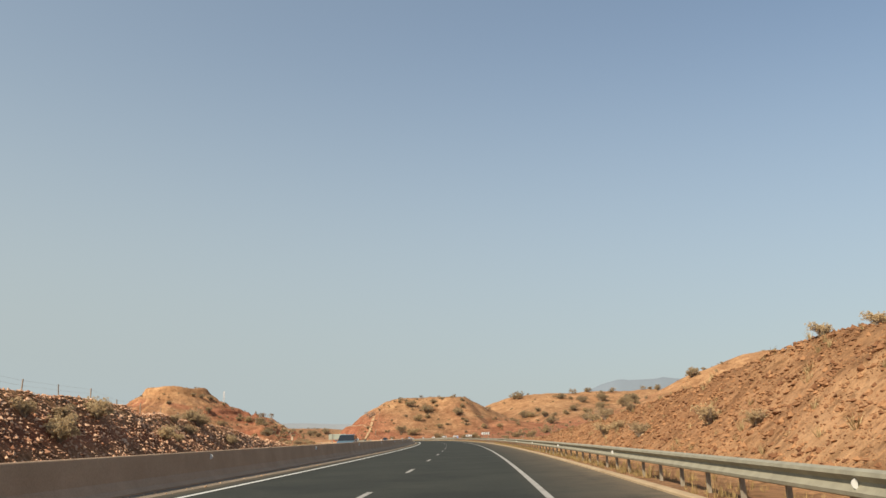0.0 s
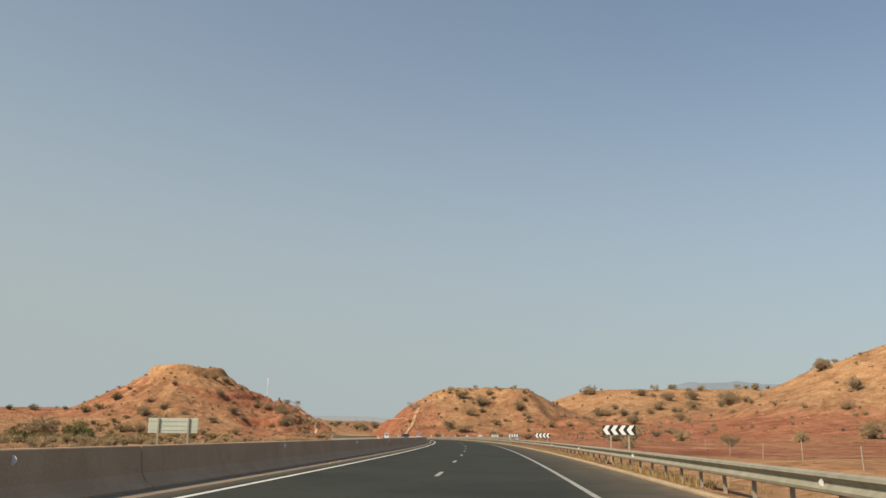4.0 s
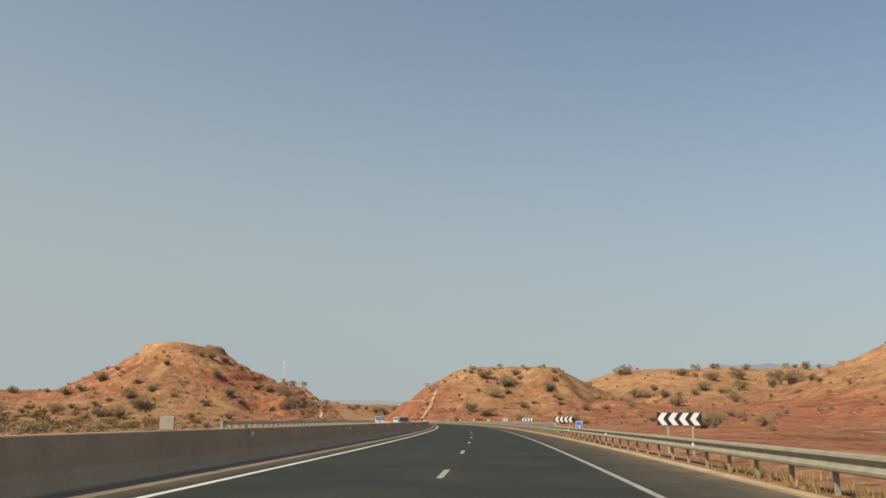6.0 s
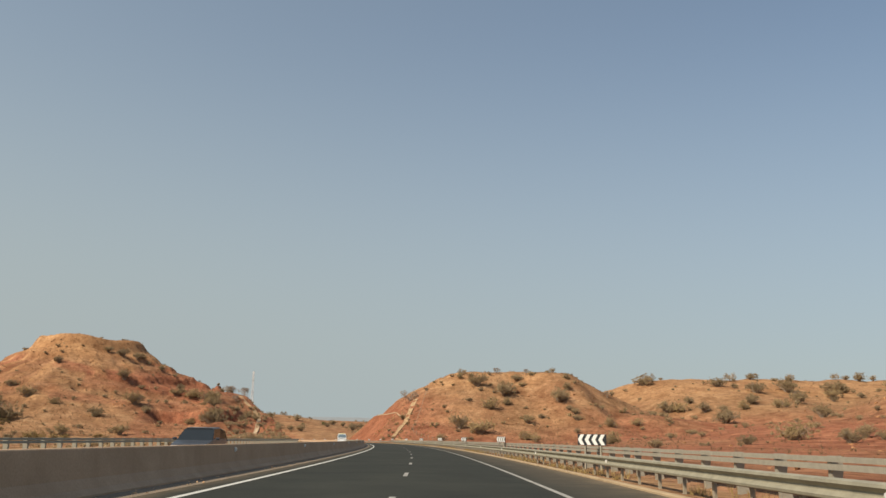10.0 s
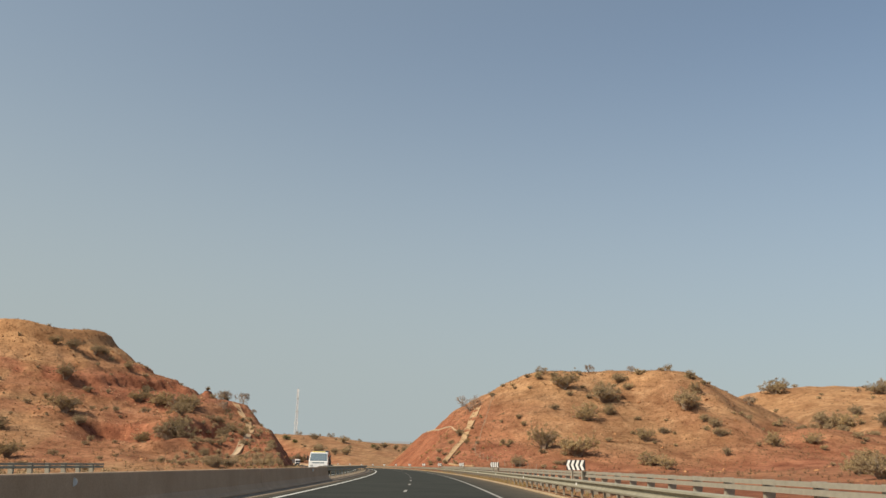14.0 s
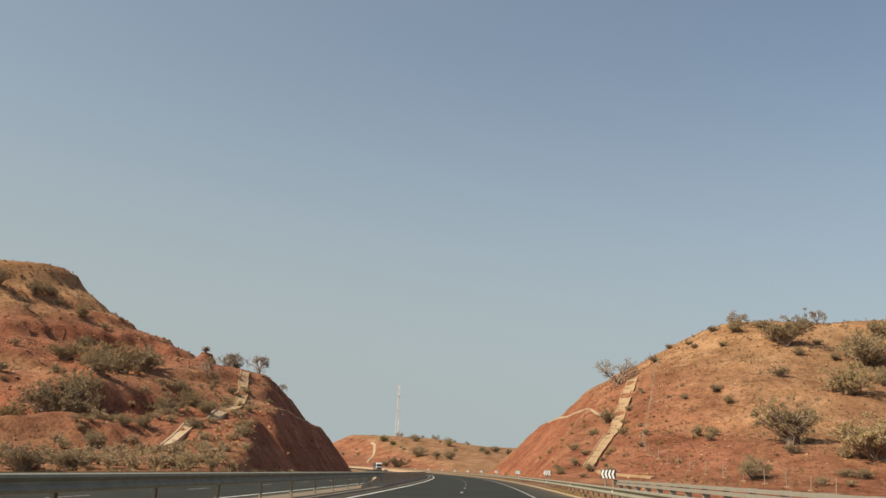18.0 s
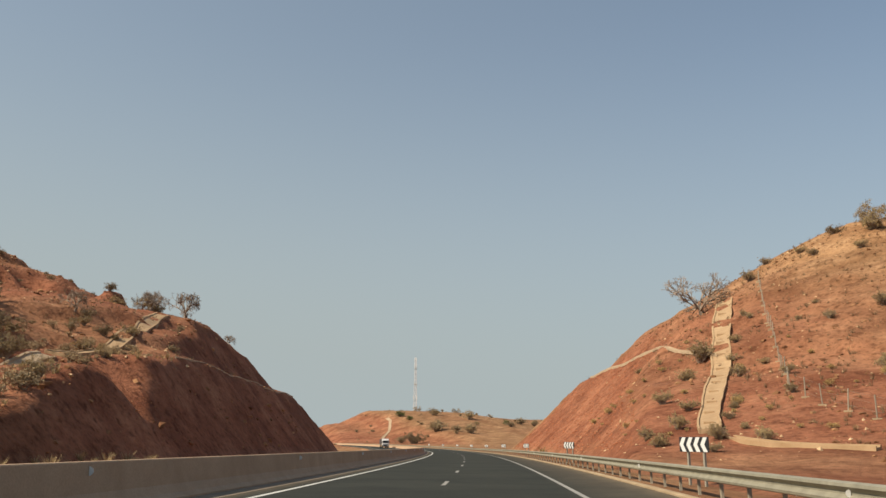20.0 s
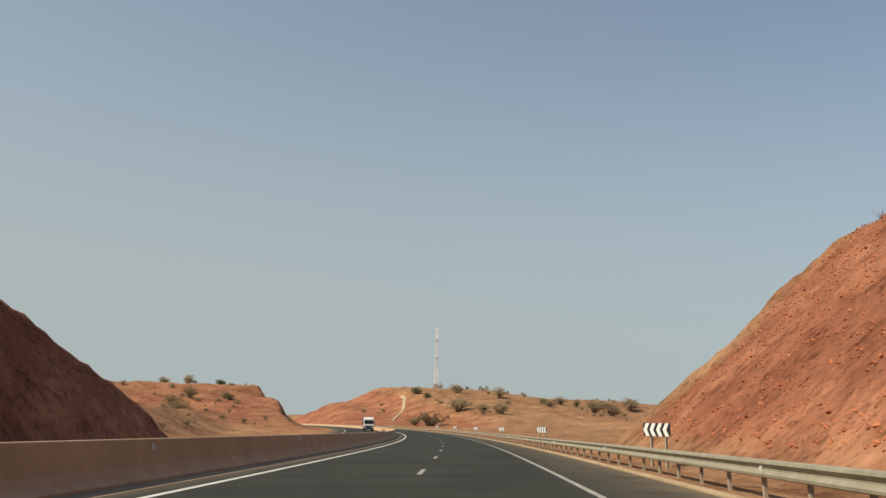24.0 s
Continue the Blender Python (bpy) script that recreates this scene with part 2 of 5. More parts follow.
def part(name, data, mat, parent=None, label="", smooth=False):
    """One mesh object from a bmesh or a mesh, under a thing or a part."""
    if isinstance(data, bmesh.types.BMesh):
        me = bpy.data.meshes.new(name)
        data.to_mesh(me)
        data.free()
        me.materials.append(mat)
        if smooth:
            me.polygons.foreach_set("use_smooth", [True] * len(me.polygons))
    else:
        me = data
    ob = new(name, me)
    if parent is not None:
        ob.parent = parent
    if label:
        ob["label"] = label
    return ob


def box(bm, x0, x1, y0, y1, z0, z1, bevel=0.0):
    made = bmesh.ops.create_cube(bm, size=1.0, matrix=Matrix.Translation(((x0 + x1) / 2, (y0 + y1) / 2, (z0 + z1) / 2)) @ Matrix.Diagonal((x1 - x0, y1 - y0, z1 - z0, 1)))
    if bevel:
        edges = {e for v in made["verts"] for e in v.link_edges}
        bmesh.ops.bevel(bm, geom=list(edges), offset=bevel, segments=1, affect="EDGES")
    return bm


def tube(bm, a, b, r0, r1=None, sides=8):
    a, b = Vector(a), Vector(b)
    d = b - a
    m = Matrix.Translation((a + b) / 2) @ d.to_track_quat("Z", "Y").to_matrix().to_4x4()
    bmesh.ops.create_cone(bm, cap_ends=True, segments=sides, radius1=r0, radius2=r0 if r1 is None else r1, depth=d.length, matrix=m)
    return bm


def swept(name, stations, profile, mat, closed=True, smooth=False, lift=None):
    """A profile of (o, zr) carried along the road, with end caps when closed."""
    prof = np.array(profile, float)
    k, rows = len(prof), []
    for s in stations:
        x, y, z = at(np.full(k, s), prof[:, 0], prof[:, 1] + (0 if lift is None else lift(s)))
        rows.append(np.stack([x, y, z], -1))
    verts = np.concatenate(rows)
    faces, n = [], len(stations)
    span = k if closed else k - 1
    for i in range(n - 1):
        for j in range(span):
            j2 = (j + 1) % k
            faces.append((i * k + j, i * k + j2, (i + 1) * k + j2, (i + 1) * k + j))
    if closed:
        faces.append(tuple(range(k - 1, -1, -1)))
        faces.append(tuple((n - 1) * k + j for j in range(k)))
    return mesh_from(name, verts, faces, mat, smooth)


def fbm(x, y, scale, octaves=5, gain=0.5, seed=0):
    """Value noise in layers, -1 to 1, for arrays."""
    rng = np.random.RandomState(seed)
    table = rng.rand(512, 512)
    total, amp, norm = np.zeros_like(x, dtype=float), 1.0, 0.0
    for k in range(octaves):
        u, v = x / scale + 17.3 * k, y / scale + 9.1 * k
        i, j = np.floor(u).astype(int), np.floor(v).astype(int)
        fu, fv = u - i, v - j
        fu, fv = fu * fu * (3 - 2 * fu), fv * fv * (3 - 2 * fv)
        i0, i1, j0, j1 = i % 512, (i + 1) % 512, j % 512, (j + 1) % 512
        n = (table[i0, j0] * (1 - fu) + table[i1, j0] * fu) * (1 - fv) + (table[i0, j1] * (1 - fu) + table[i1, j1] * fu) * fv
        total += amp * (2 * n - 1)
        norm += amp
        amp *= gain
        scale /= 2.03
    return total / norm


def step(a, b, x):
    t = np.clip((x - a) / (b - a), 0, 1)
    return t * t * (3 - 2 * t)


# ------------------------------------------------------------------ the land
def smax(a, b, k=4.0):
    """The higher of two heights, with a rounded valley between them."""
    h = np.clip(0.5 + 0.5 * (a - b) / k, 0, 1)
    return b * (1 - h) + a * h + k * h * (1 - h)


def side_distance(s, o, s0, o0, front, back, left, right, flat=0.0):
    ds = s - s0
    do = o - o0
    do = np.sign(do) * np.maximum(np.abs(do) - flat, 0)
    return np.hypot(np.where(ds < 0, ds * front, ds * back), np.where(do < 0, do * left, do * right))


def slope(r, reach, heights):
    return np.interp(r, reach, heights) - 0.35 * np.maximum(r - reach[-1], 0)


def gullies(s, o):
    """Depth of the rain gullies that run down from the flat top, and where pale wash lies."""
    ds, do = s - 680.0, o + 112.0
    turn, r = np.arctan2(do, ds), np.hypot(ds * 0.9, do * 0.85)
    line = fbm(turn * 40, r * 0.10 + 5, 4.0, 4, 0.55, 48)
    reach = step(21, 28, r) * step(100, 60, r)
    return 1.1 * reach * ((1 - np.abs(line)) ** 3 - 0.85), reach * step(0.05, 0.30, line)


# crest of the red nose beside the oncoming carriageway, shelf first and then the upper mound
NOSE_S = [560, 590, 605, 620, 634, 642, 650, 660, 668, 682, 687, 698, 702, 705.5, 709, 713, 718, 722, 727, 733]
NOSE_Z = [-8, 3, 7.5, 9.3, 10.2, 11.2, 14, 17.8, 20.9, 20.9, 18.6, 18.0, 14.6, 11.4, 10.4, 8.7, 6.6, 4.8, 1.5, -6]


def natural(s, o):
    """Height of the land over the carriageway before the road was cut into it."""
    wob = fbm(s, o, 60, 4, 0.5, 3)
    far_o = np.abs(o)
    bank = step(110, 150, s)
    z = -0.25 - bank * (0.5 + 1.3 * step(10, 26, far_o - np.where(o < 0, 9.5, 0))) + 1.2 * wob * step(30, 70, far_o) + 0.012 * np.maximum(far_o - 40, 0)
    z = z + 0.9 * fbm(s, o, 24, 4, 0.5, 16) * step(12, 24, o) * step(120, 160, s) * step(600, 540, s)
    # flat-topped hill on the outer side of the oncoming carriageway
    r = side_distance(s, o, 685 - 13 * step(-72, -46, o), -112, 0.90, 3.0 - step(-72, -46, o), 0.95, 0.85) + 1.8 * wob + 0.8 * fbm(s, o, 14, 3, 0.5, 5)
    reach = [0, 20.5, 23, 27, 34, 60, 95, 135]
    cliff = slope(r, reach, [45.5, 45.0, 39.8, 37.2, 32.5, 19, 5.5, -1])
    ramp_side = slope(r, [0, 18.8, 21.3, 26.4, 34, 60, 95, 135], [45.5, 45.4, 41.2, 37.0, 32.0, 19, 5.5, -1])
    side = step(-106, -94, o)
    z = smax(z, cliff * (1 - side) + ramp_side * side - gullies(s, o)[0] - 0.06 * np.clip(o + 110, 0, 20), 3)
    z = z + step(33, 38, z) * (o < -60) * (0.5 * fbm(s, o, 6, 4, 0.6, 47) - 0.2)
    # low nose of red earth at its end, beside the road
    nose = -6 * step(-44, -58, o) + np.interp(s, NOSE_S, NOSE_Z) * step(-62, -46, o) * (o < -15)
    z = smax(z, nose + 0.5 * fbm(s, o, 12, 3, 0.5, 7), 1.5)
    # shoulder that climbs from the nose to the flat top
    shoulder = np.interp(s, [575, 590, 610, 630, 650, 670, 685, 700], [-2, 8, 14.8, 17.5, 22.4, 25.3, 24.0, 5]) - 0.45 * np.abs(o + 54)
    z = smax(z, shoulder + 0.6 * fbm(s, o, 12, 3, 0.5, 10), 2.5)
    # low ridge that joins it further out
    r = side_distance(s, o, 700, -240, 0.8, 0.5, 0.5, 1.0, 40) + 4 * wob
    z = smax(z, slope(r, [0, 20, 60, 110, 160], [18.5, 17.5, 11, 3, -1]), 3)
    # rounded hill on the near side
    near_edge = 664 - 12 * step(76, 98, o) * step(118, 104, o)
    ds = np.where(s < near_edge, near_edge - s, np.maximum(s - np.interp(o, [12, 18, 22, 25.5, 28, 32, 36, 42, 48, 60], [684, 692.5, 699, 698, 690, 690, 692.5, 692, 690, 690]), 0) * 2.4)
    do = np.where(o < 84, np.maximum(61 - o, 0) * 1.15, np.maximum(o - 107, 0) * 0.9)
    r = np.hypot(ds, do) + 2.0 * wob + 0.8 * fbm(s, o, 12, 3, 0.5, 6)
    z = smax(z, slope(r, [0, 7, 18, 32, 56, 92], [34.6, 33.4, 28, 20.5, 8.5, -1]), 3)
    # long scrubby ridge behind it
    crest = np.interp(s, [380, 430, 540, 620, 690, 740, 760, 800, 1000, 1150], [-14, -2, 9, 19, 32, 41, 39, 32, 18, -10]) * (1 + 0.11 * step(215, 340, o))
    z = smax(z, crest * step(95, 215, o) * (1 + 0.05 * wob) + 1.5 * wob - 1.0 - 12 * step(130, 85, o), 4)
    # red knoll in the saddle
    r = side_distance(s, o, 612, 126, 1.0, 0.8, 1.1, 0.45) + 3 * wob + 1.2 * fbm(s, o, 14, 3, 0.5, 15)
    z = smax(z, slope(r, [0, 6, 20, 45], [14.6, 13.6, 8.5, -1]), 2.5)
    # higher hill far out on the near side
    r = side_distance(s, o, 505, 300, 1.2, 1.1, 1.0, 0.5, 20) + 4 * wob
    z = smax(z, slope(r, [0, 20, 60, 80, 120, 180, 230], [54.5, 52, 38, 28, 12, 3, -2]), 4)
    # rock on both sides where the way starts
    start_left = np.interp(s, [-150, 20, 45, 64, 80, 100, 125], [6, 4.6, 4.2, 3.4, 2.2, 0.5, -1.2])
    z = np.where(o < -15, smax(z, start_left + 0.5 * fbm(s, o, 9, 4, 0.5, 8), 0.6), z)
    start_right = np.interp(s, [-150, 0, 24, 38, 48, 66, 100, 128], [6.6, 4.4, 3.85, 3.55, 3.05, 2.3, 0.5, -1.5])
    z = np.where(o > 8, smax(z, start_right * (1 + 0.10 * fbm(s, o, 10, 4, 0.5, 9)) + 0.17 * np.clip(o - 14, -4, 12) * step(130, 60, s), 0.6), z)
    # hill with the mast, and the cut spur on the other side of the road
    r = side_distance(s, o, 1262, 125, 0.62, 0.5 + 2.5 * step(110, 60, o), 0.75, 0.22, 40) + 5 * wob
    z = smax(z, slope(r, [0, 30, 75, 110, 150], [28, 25.5, 14.5, 7, 0]) - 5.5 * step(135, 200, o) - 10 * step(84, 50, o), 4)
    r = side_distance(s, o, 1000, -105, 0.6, 0.35, 0.5, 1.0, 55) + 5 * wob + 2 * fbm(s, o, 15, 3, 0.5, 12)
    z = smax(z, slope(r, [0, 24, 34, 44, 56, 75, 100], [16, 15.5, 10.5, 9.5, 4.5, 2, -2]) - 12 * step(-16, 4, o), 3)
    # rain gullies and rock ledges on the slopes
    high = step(4, 12, z)
    ridged = 1 - np.abs(fbm(s * 1.0, o * 1.0, 26, 4, 0.5, 41))
    z = z - high * 1.6 * (1 - ridged) ** 0.8 - high * 0.5 * np.abs(fbm(s, o, 8, 3, 0.5, 42))
    bed = z / 4.6 + 1.1 * fbm(s, o, 45, 3, 0.5, 43)
    saw = bed - np.floor(bed)
    jump = step(0.80, 0.98, saw) - saw                      # gentle tread, then a short scarp
    where = step(-0.05, 0.35, fbm(s, o, 33, 3, 0.5, 44))
    z = z + high * 1.15 * jump * where * (0.55 + 0.45 * step(-20, -40, o))
    # fluted scarps where the red beds break off
    flute = 0.9 * fbm(s, o, 5, 3, 0.6, 45)
    for level, drop, o0, o1, s0, s1 in ((11.0, 3.4, -74, -42, 575, 640), (5.2, 1.6, -56, -34, 560, 610), (24.5, 1.5, -90, -50, 620, 690), (19.0, 1.0, -110, -52, 600, 690), (34.5, 0.7, -160, -80, 610, 690)):
        below = level + 1.3 * fbm(s, o, 24, 3, 0.5, 46) + flute - z
        mask = step(o0 - 4, o0 + 4, o) * step(o1 + 3, o1 - 3, o) * step(s0 - 5, s0 + 5, s) * step(s1 + 5, s1 - 5, s)
        z = z - drop * mask * step(0.0, 0.5, below) * step(5.5, 1.8, below)
    # rolling country far off
    z = z + step(1350, 2400, np.hypot(s, o)) * (2 + 16 * fbm(s, o, 420, 4, 0.5, 14))
    return z


def land(s, o):
    """Height over the carriageway with the road's bed and cuttings taken out."""
    nat = natural(s, o)
    rough = 0.55 * fbm(s, o, 7, 4, 0.55, 21) + 0.25 * fbm(s, o, 2.2, 3, 0.55, 22)
    left = np.maximum(-o - np.where(s < 300, 18.6, 23.5), 0)
    left_limit = left * np.where(s < 150, 1.15, 1.6)
    spur = np.interp(-o + 1.8 * fbm(s, o, 11, 4, 0.55, 23), [23.5, 28.5, 33, 35.6, 39.6, 43, 60, 100], [0, 1.6, 4, 9.5, 10.1, 15.4, 25, 60])
    left_limit = np.where(s > 850, spur, left_limit)
    # two lifts with a ledge between; rain has cut a notch into the near end, one side of which looks down the road
    lift = ([23.5, 31.0, 34.2, 42.0, 70.0], [0, 10.4, 11.4, 22.0, 62])
    rill = 0.9 * fbm(s * 1.3, o * 0.35, 2.2, 3, 0.6, 24)
    sunny = 3.2 + 0.40 * (s - 612.3) + 0.52 * (-o - 26) + rill
    shady = 3.2 - 2.0 * (s - 612.3) - 1.76 * (-o - 26)
    notch = np.maximum(sunny, shady) + 25 * step(604, 599, s)
    left_limit = np.where((s > 560) & (s < 780), np.minimum(np.interp(-o, *lift), notch), left_limit)
    right = np.maximum(o - np.where(s < 300, 8.9, 9.5), 0)
    right_limit = np.where(s < 180, right * 0.80, right * 0.83)
    right_limit = np.where(s > 800, np.maximum(o - 16, 0) * 0.55, right_limit)
    right_limit = np.where((s > 600) & (s < 780), np.interp(o, [11.2, 25.0, 27.6, 45.0, 80.0], [0, 13.2, 13.9, 34.0, 75]), right_limit)
    limit = np.where(o < -5, left_limit, right_limit)
    cut = limit + rough * step(0.5, 3.0, limit)
    z = np.minimum(nat + (0.35 + 0.55 * step(3, 8, nat)) * rough, cut)
    bed = (o > -18.6) & (o < 8.9)
    z = np.where(bed, -0.10, z)
    # the verge outside the rails falls away a little
    is_cut = step(0.4, 2.5, nat - limit) * step(0.3, 1.5, limit)
    return z, is_cut


def build_ground():
    near = np.concatenate([np.arange(-140, -10, 3.0), np.arange(-10, 130, 0.9), np.arange(130, 560, 2.5), np.arange(560, 590, 1.25), np.arange(590, 725, 0.95), np.arange(725, 770, 1.5), np.arange(770, 1070, 3.0), np.arange(1070, 1400, 5.0), np.geomspace(1400, 4600, 30)])
    side = np.concatenate([np.arange(0, 14, 0.7), np.arange(14, 60, 0.95), np.arange(60, 130, 1.5), np.arange(130, 420, 7.0), np.geomspace(420, 1550, 18)])
    wide = np.concatenate([side, np.geomspace(1700, 4200, 8)])
    cols = np.concatenate([-18.6 - side[::-1], [-18.3, -12, -5.5, 0, 4, 6.0, 8.3], 8.9 + wide])
    sg, og = np.meshgrid(near, cols, indexing="ij")
    zr, cut = land(sg.ravel(), og.ravel())
    x, y, z = at(sg.ravel(), og.ravel(), zr)
    nr, nc = sg.shape
    idx = np.arange(nr * nc).reshape(nr, nc)
    quads = np.stack([idx[:-1, :-1], idx[:-1, 1:], idx[1:, 1:], idx[1:, :-1]], -1).reshape(-1, 4)
    me = bpy.data.meshes.new("ground")
    me.vertices.add(nr * nc)
    me.vertices.foreach_set("co", np.stack([x, y, z], -1).ravel())
    me.loops.add(quads.size)
    me.loops.foreach_set("vertex_index", quads.ravel())
    me.polygons.add(len(quads))
    me.polygons.foreach_set("loop_start", np.arange(0, quads.size, 4))
    me.polygons.foreach_set("loop_total", np.full(len(quads), 4))
    me.update(calc_edges=True)
    me.polygons.foreach_set("use_smooth", np.ones(len(quads), bool))
    sf, of = sg.ravel(), og.ravel()
    grit = np.maximum(step(11.5, 9.0, of) * (of > 5), step(-21.0, -19.0, of) * (of < -15)) * 0.55 * step(575, 545, sf) * step(110, 140, sf)
    low_red = 0.95 * step(19, 8, zr) * step(75, 115, of) * step(380, 430, sf) * step(680, 640, sf)
    nose_red = 1.5 * step(-96, -66, of) * (of < -15) * step(585, 615, sf) * step(800, 760, sf)
    band_red = 0.9 * step(17.5, 20, zr) * step(30, 26, zr) * (of < -45) * (of > -105) * step(590, 610, sf) * step(800, 760, sf) + 0.75 * step(11.5, 9.5, zr) * (of < -15) * (of > -80) * step(545, 570, sf) * step(800, 760, sf)
    foot_red = 0.95 * step(10, 3, zr) * (of > 8) * step(105, 140, sf) * step(640, 560, sf)
    side_red = 0.8 * step(52, 30, of) * (of > 9) * step(588, 602, sf) * step(700, 680, sf)
    flank_red = 0.8 * step(-112, -138, of) * step(590, 620, sf) * step(800, 760, sf) * step(6, 14, zr) * step(41, 35, zr)
    fan_red = 0.9 * step(1.0, 0.55, np.hypot((sf - 655) / 24, (of + 147 - 0.3 * (sf - 655)) / 17)) * (zr < 40)
    seam = np.sin((zr + 0.22 * (of + 100) + 2.0 * fbm(sf, of, 18, 3, 0.5, 84)) * 0.52)
    seam_red = 0.9 * step(0.25, 0.7, seam) * step(-126, -112, of) * step(-52, -66, of) * step(590, 612, sf) * step(760, 720, sf) * step(10, 15, zr) * step(39, 34, zr)
    far_red = 0.95 * step(82, 64, of) * (of > 9) * step(1000, 1080, sf) * step(1320, 1270, sf) + 0.95 * (of < -20) * step(840, 880, sf) * step(1080, 1050, sf) * step(16.5, 13, zr)
    spread = 0.75 + 0.5 * fbm(sf, of, 35, 4, 0.5, 81)
    tone = np.clip(np.maximum(cut, (low_red + band_red + nose_red * 0.6 + flank_red + fan_red + seam_red + foot_red + side_red + far_red) * spread), 0, 1)
    tone = np.where((sf < 160) & (of > 0), tone * 0.25, tone)
    cap = step(31, 37, zr + 3 * fbm(sf, of, 20, 3, 0.5, 82)) * (of < -60) + 0.7 * step(22, 31, zr + 5 * fbm(sf, of, 25, 3, 0.5, 83)) * (of > 20) * (sf < 800)
    wash = gullies(sf, of)[1] * (of < -88) * (zr > 14) * step(800, 760, sf)
    cap = np.maximum(cap, 0.75 * wash)
    start_tan = 0.45 * (sf < 150) * (of > 8)
    cap = np.clip(np.maximum(cap, start_tan), 0, 1) * 0.85
    col = me.attributes.new("kind", "FLOAT_COLOR", "POINT")
    col.data.foreach_set("color", np.stack([tone, grit, cap, 1 + 0 * tone], -1).ravel())
    me.materials.append(EARTH)
    ob = new("ground", me)
    return tagged(ob, "dry orange and red earth hills cut through by the motorway", "ground", kind="structure")


ground = build_ground()

# ------------------------------------------------------------------ carriageways
along = np.concatenate([np.arange(-140, 800, 4.0), np.arange(800, 1500, 8.0)])


def structure(name, me, label, category):
    return tagged(new(name, me), label, category, kind="structure")


def carriageway(name, edges, label):
    """A slab of asphalt with wind-blown dust along its edges: (o, dust) from one side to the other."""
    prof = [(edges[0][0], -0.3)] + [(o, 0.0) for o, _ in edges] + [(edges[-1][0], -0.3)]
    me = swept(name, along, prof, ASPHALT)
    dust = np.tile([0.0] + [d for _, d in edges] + [0.0], len(along))
    col = me.attributes.new("dust", "FLOAT_COLOR", "POINT")
    col.data.foreach_set("color", np.stack([dust, dust, dust, 1 + 0 * dust], -1).ravel())
    return structure(name, me, label, "road")


carriageway("road_1", [(-5.5, 0.9), (-4.7, 0.55), (-4.2, 0.1), (-3.6, 0.0), (3.2, 0.0), (3.7, 0.12), (4.3, 0.24), (5.0, 0.34), (5.7, 0.85)], "dark grey worn asphalt carriageway with two lanes")
carriageway("road_2", [(-18.0, 0.7), (-16.6, 0.2), (-15.4, 0.0), (-7.4, 0.0), (-6.9, 0.4), (-6.5, 0.8)], "grey asphalt carriageway for the oncoming traffic")


def paint_line(name, o, width, s0, s1, label, mat=LINE_PAINT):
    st = np.arange(s0, s1, 4.0)
    me = swept(name, st, [(o - width / 2, 0.004), (o + width / 2, 0.004)], mat, closed=False)
    return structure(name, me, label, "road marking")


paint_line("edge_line_1", -3.93, 0.16, -120, 1300, "solid white edge line along the median")
paint_line("edge_line_2", 3.53, 0.135, -120, 1300, "worn white edge line along the hard shoulder", WORN_PAINT)
paint_line("edge_line_3", -7.6, 0.16, -120, 1300, "solid white edge line of the oncoming carriageway")
paint_line("edge_line_4", -15.2, 0.16, -120, 1300, "solid white edge line of the oncoming carriageway")


def dashes(name, o, first, count, period):
    root = tagged(new(name), "broken white line between two lanes", "road marking", kind="structure")
    for i in range(count):
        s = first + i * period
        st = [s - 1.4, s, s + 1.4]
        part("dash", swept("dash", st, [(o - 0.065, 0.004), (o + 0.065, 0.004)], WORN_PAINT, closed=False), None, root)
    return root


dashes("lane_line_1", 0.0, 4.6, 105, 11.8)
dashes("lane_line_2", -11.4, 8.0, 105, 11.8)

# ------------------------------------------------------------------ backdrop
def mountains(name, radius, az0, az1, height, seed, mat, label):
    n = 160
    az = np.linspace(radians(az0), radians(az1), n)
    prof = np.clip(0.95 + 0.22 * fbm(az * 40, az * 0 + seed, 3, 5, 0.5, seed), 0.05, 2) * height
    prof *= step(0, 0.16, np.linspace(0, 1, n)) * step(1, 0.85, np.linspace(0, 1, n))
    verts, faces = [], []
    for i in range(n):
        x, y = math.sin(az[i]), math.cos(az[i])
        verts += [(x * radius, y * radius, -60), (x * radius, y * radius, prof[i]), (x * (radius + 500), y * (radius + 500), -60)]
    for i in range(n - 1):
        a, b = 3 * i, 3 * i + 3
        faces += [(a, b, b + 1, a + 1), (a + 1, b + 1, b + 2, a + 2)]
    return structure(name, mesh_from(name, verts, faces, mat, True), label, "backdrop")


# aerial haze on the far ranges is painted into their rock colours
HAZE = plain("haze_tinted_rock", (0.165, 0.200, 0.235), 1.0, 0, 0.06, 0.004)
PALE_HAZE = plain("pale_haze_tinted_rock", (0.225, 0.250, 0.270), 1.0, 0, 0.06, 0.004)
mountains("backdrop_1", 4000, -25, 2, 62, 31, PALE_HAZE, "distant mountains tinted pale for haze")
mountains("backdrop_2", 4100, 1, 60, 245, 37, HAZE, "distant mountain range tinted blue for haze")

# ------------------------------------------------------------------ edges of the carriageway
def height(s, o):
    z, _ = land(np.array([float(s)]), np.array([float(o)]))
    return float(z[0])


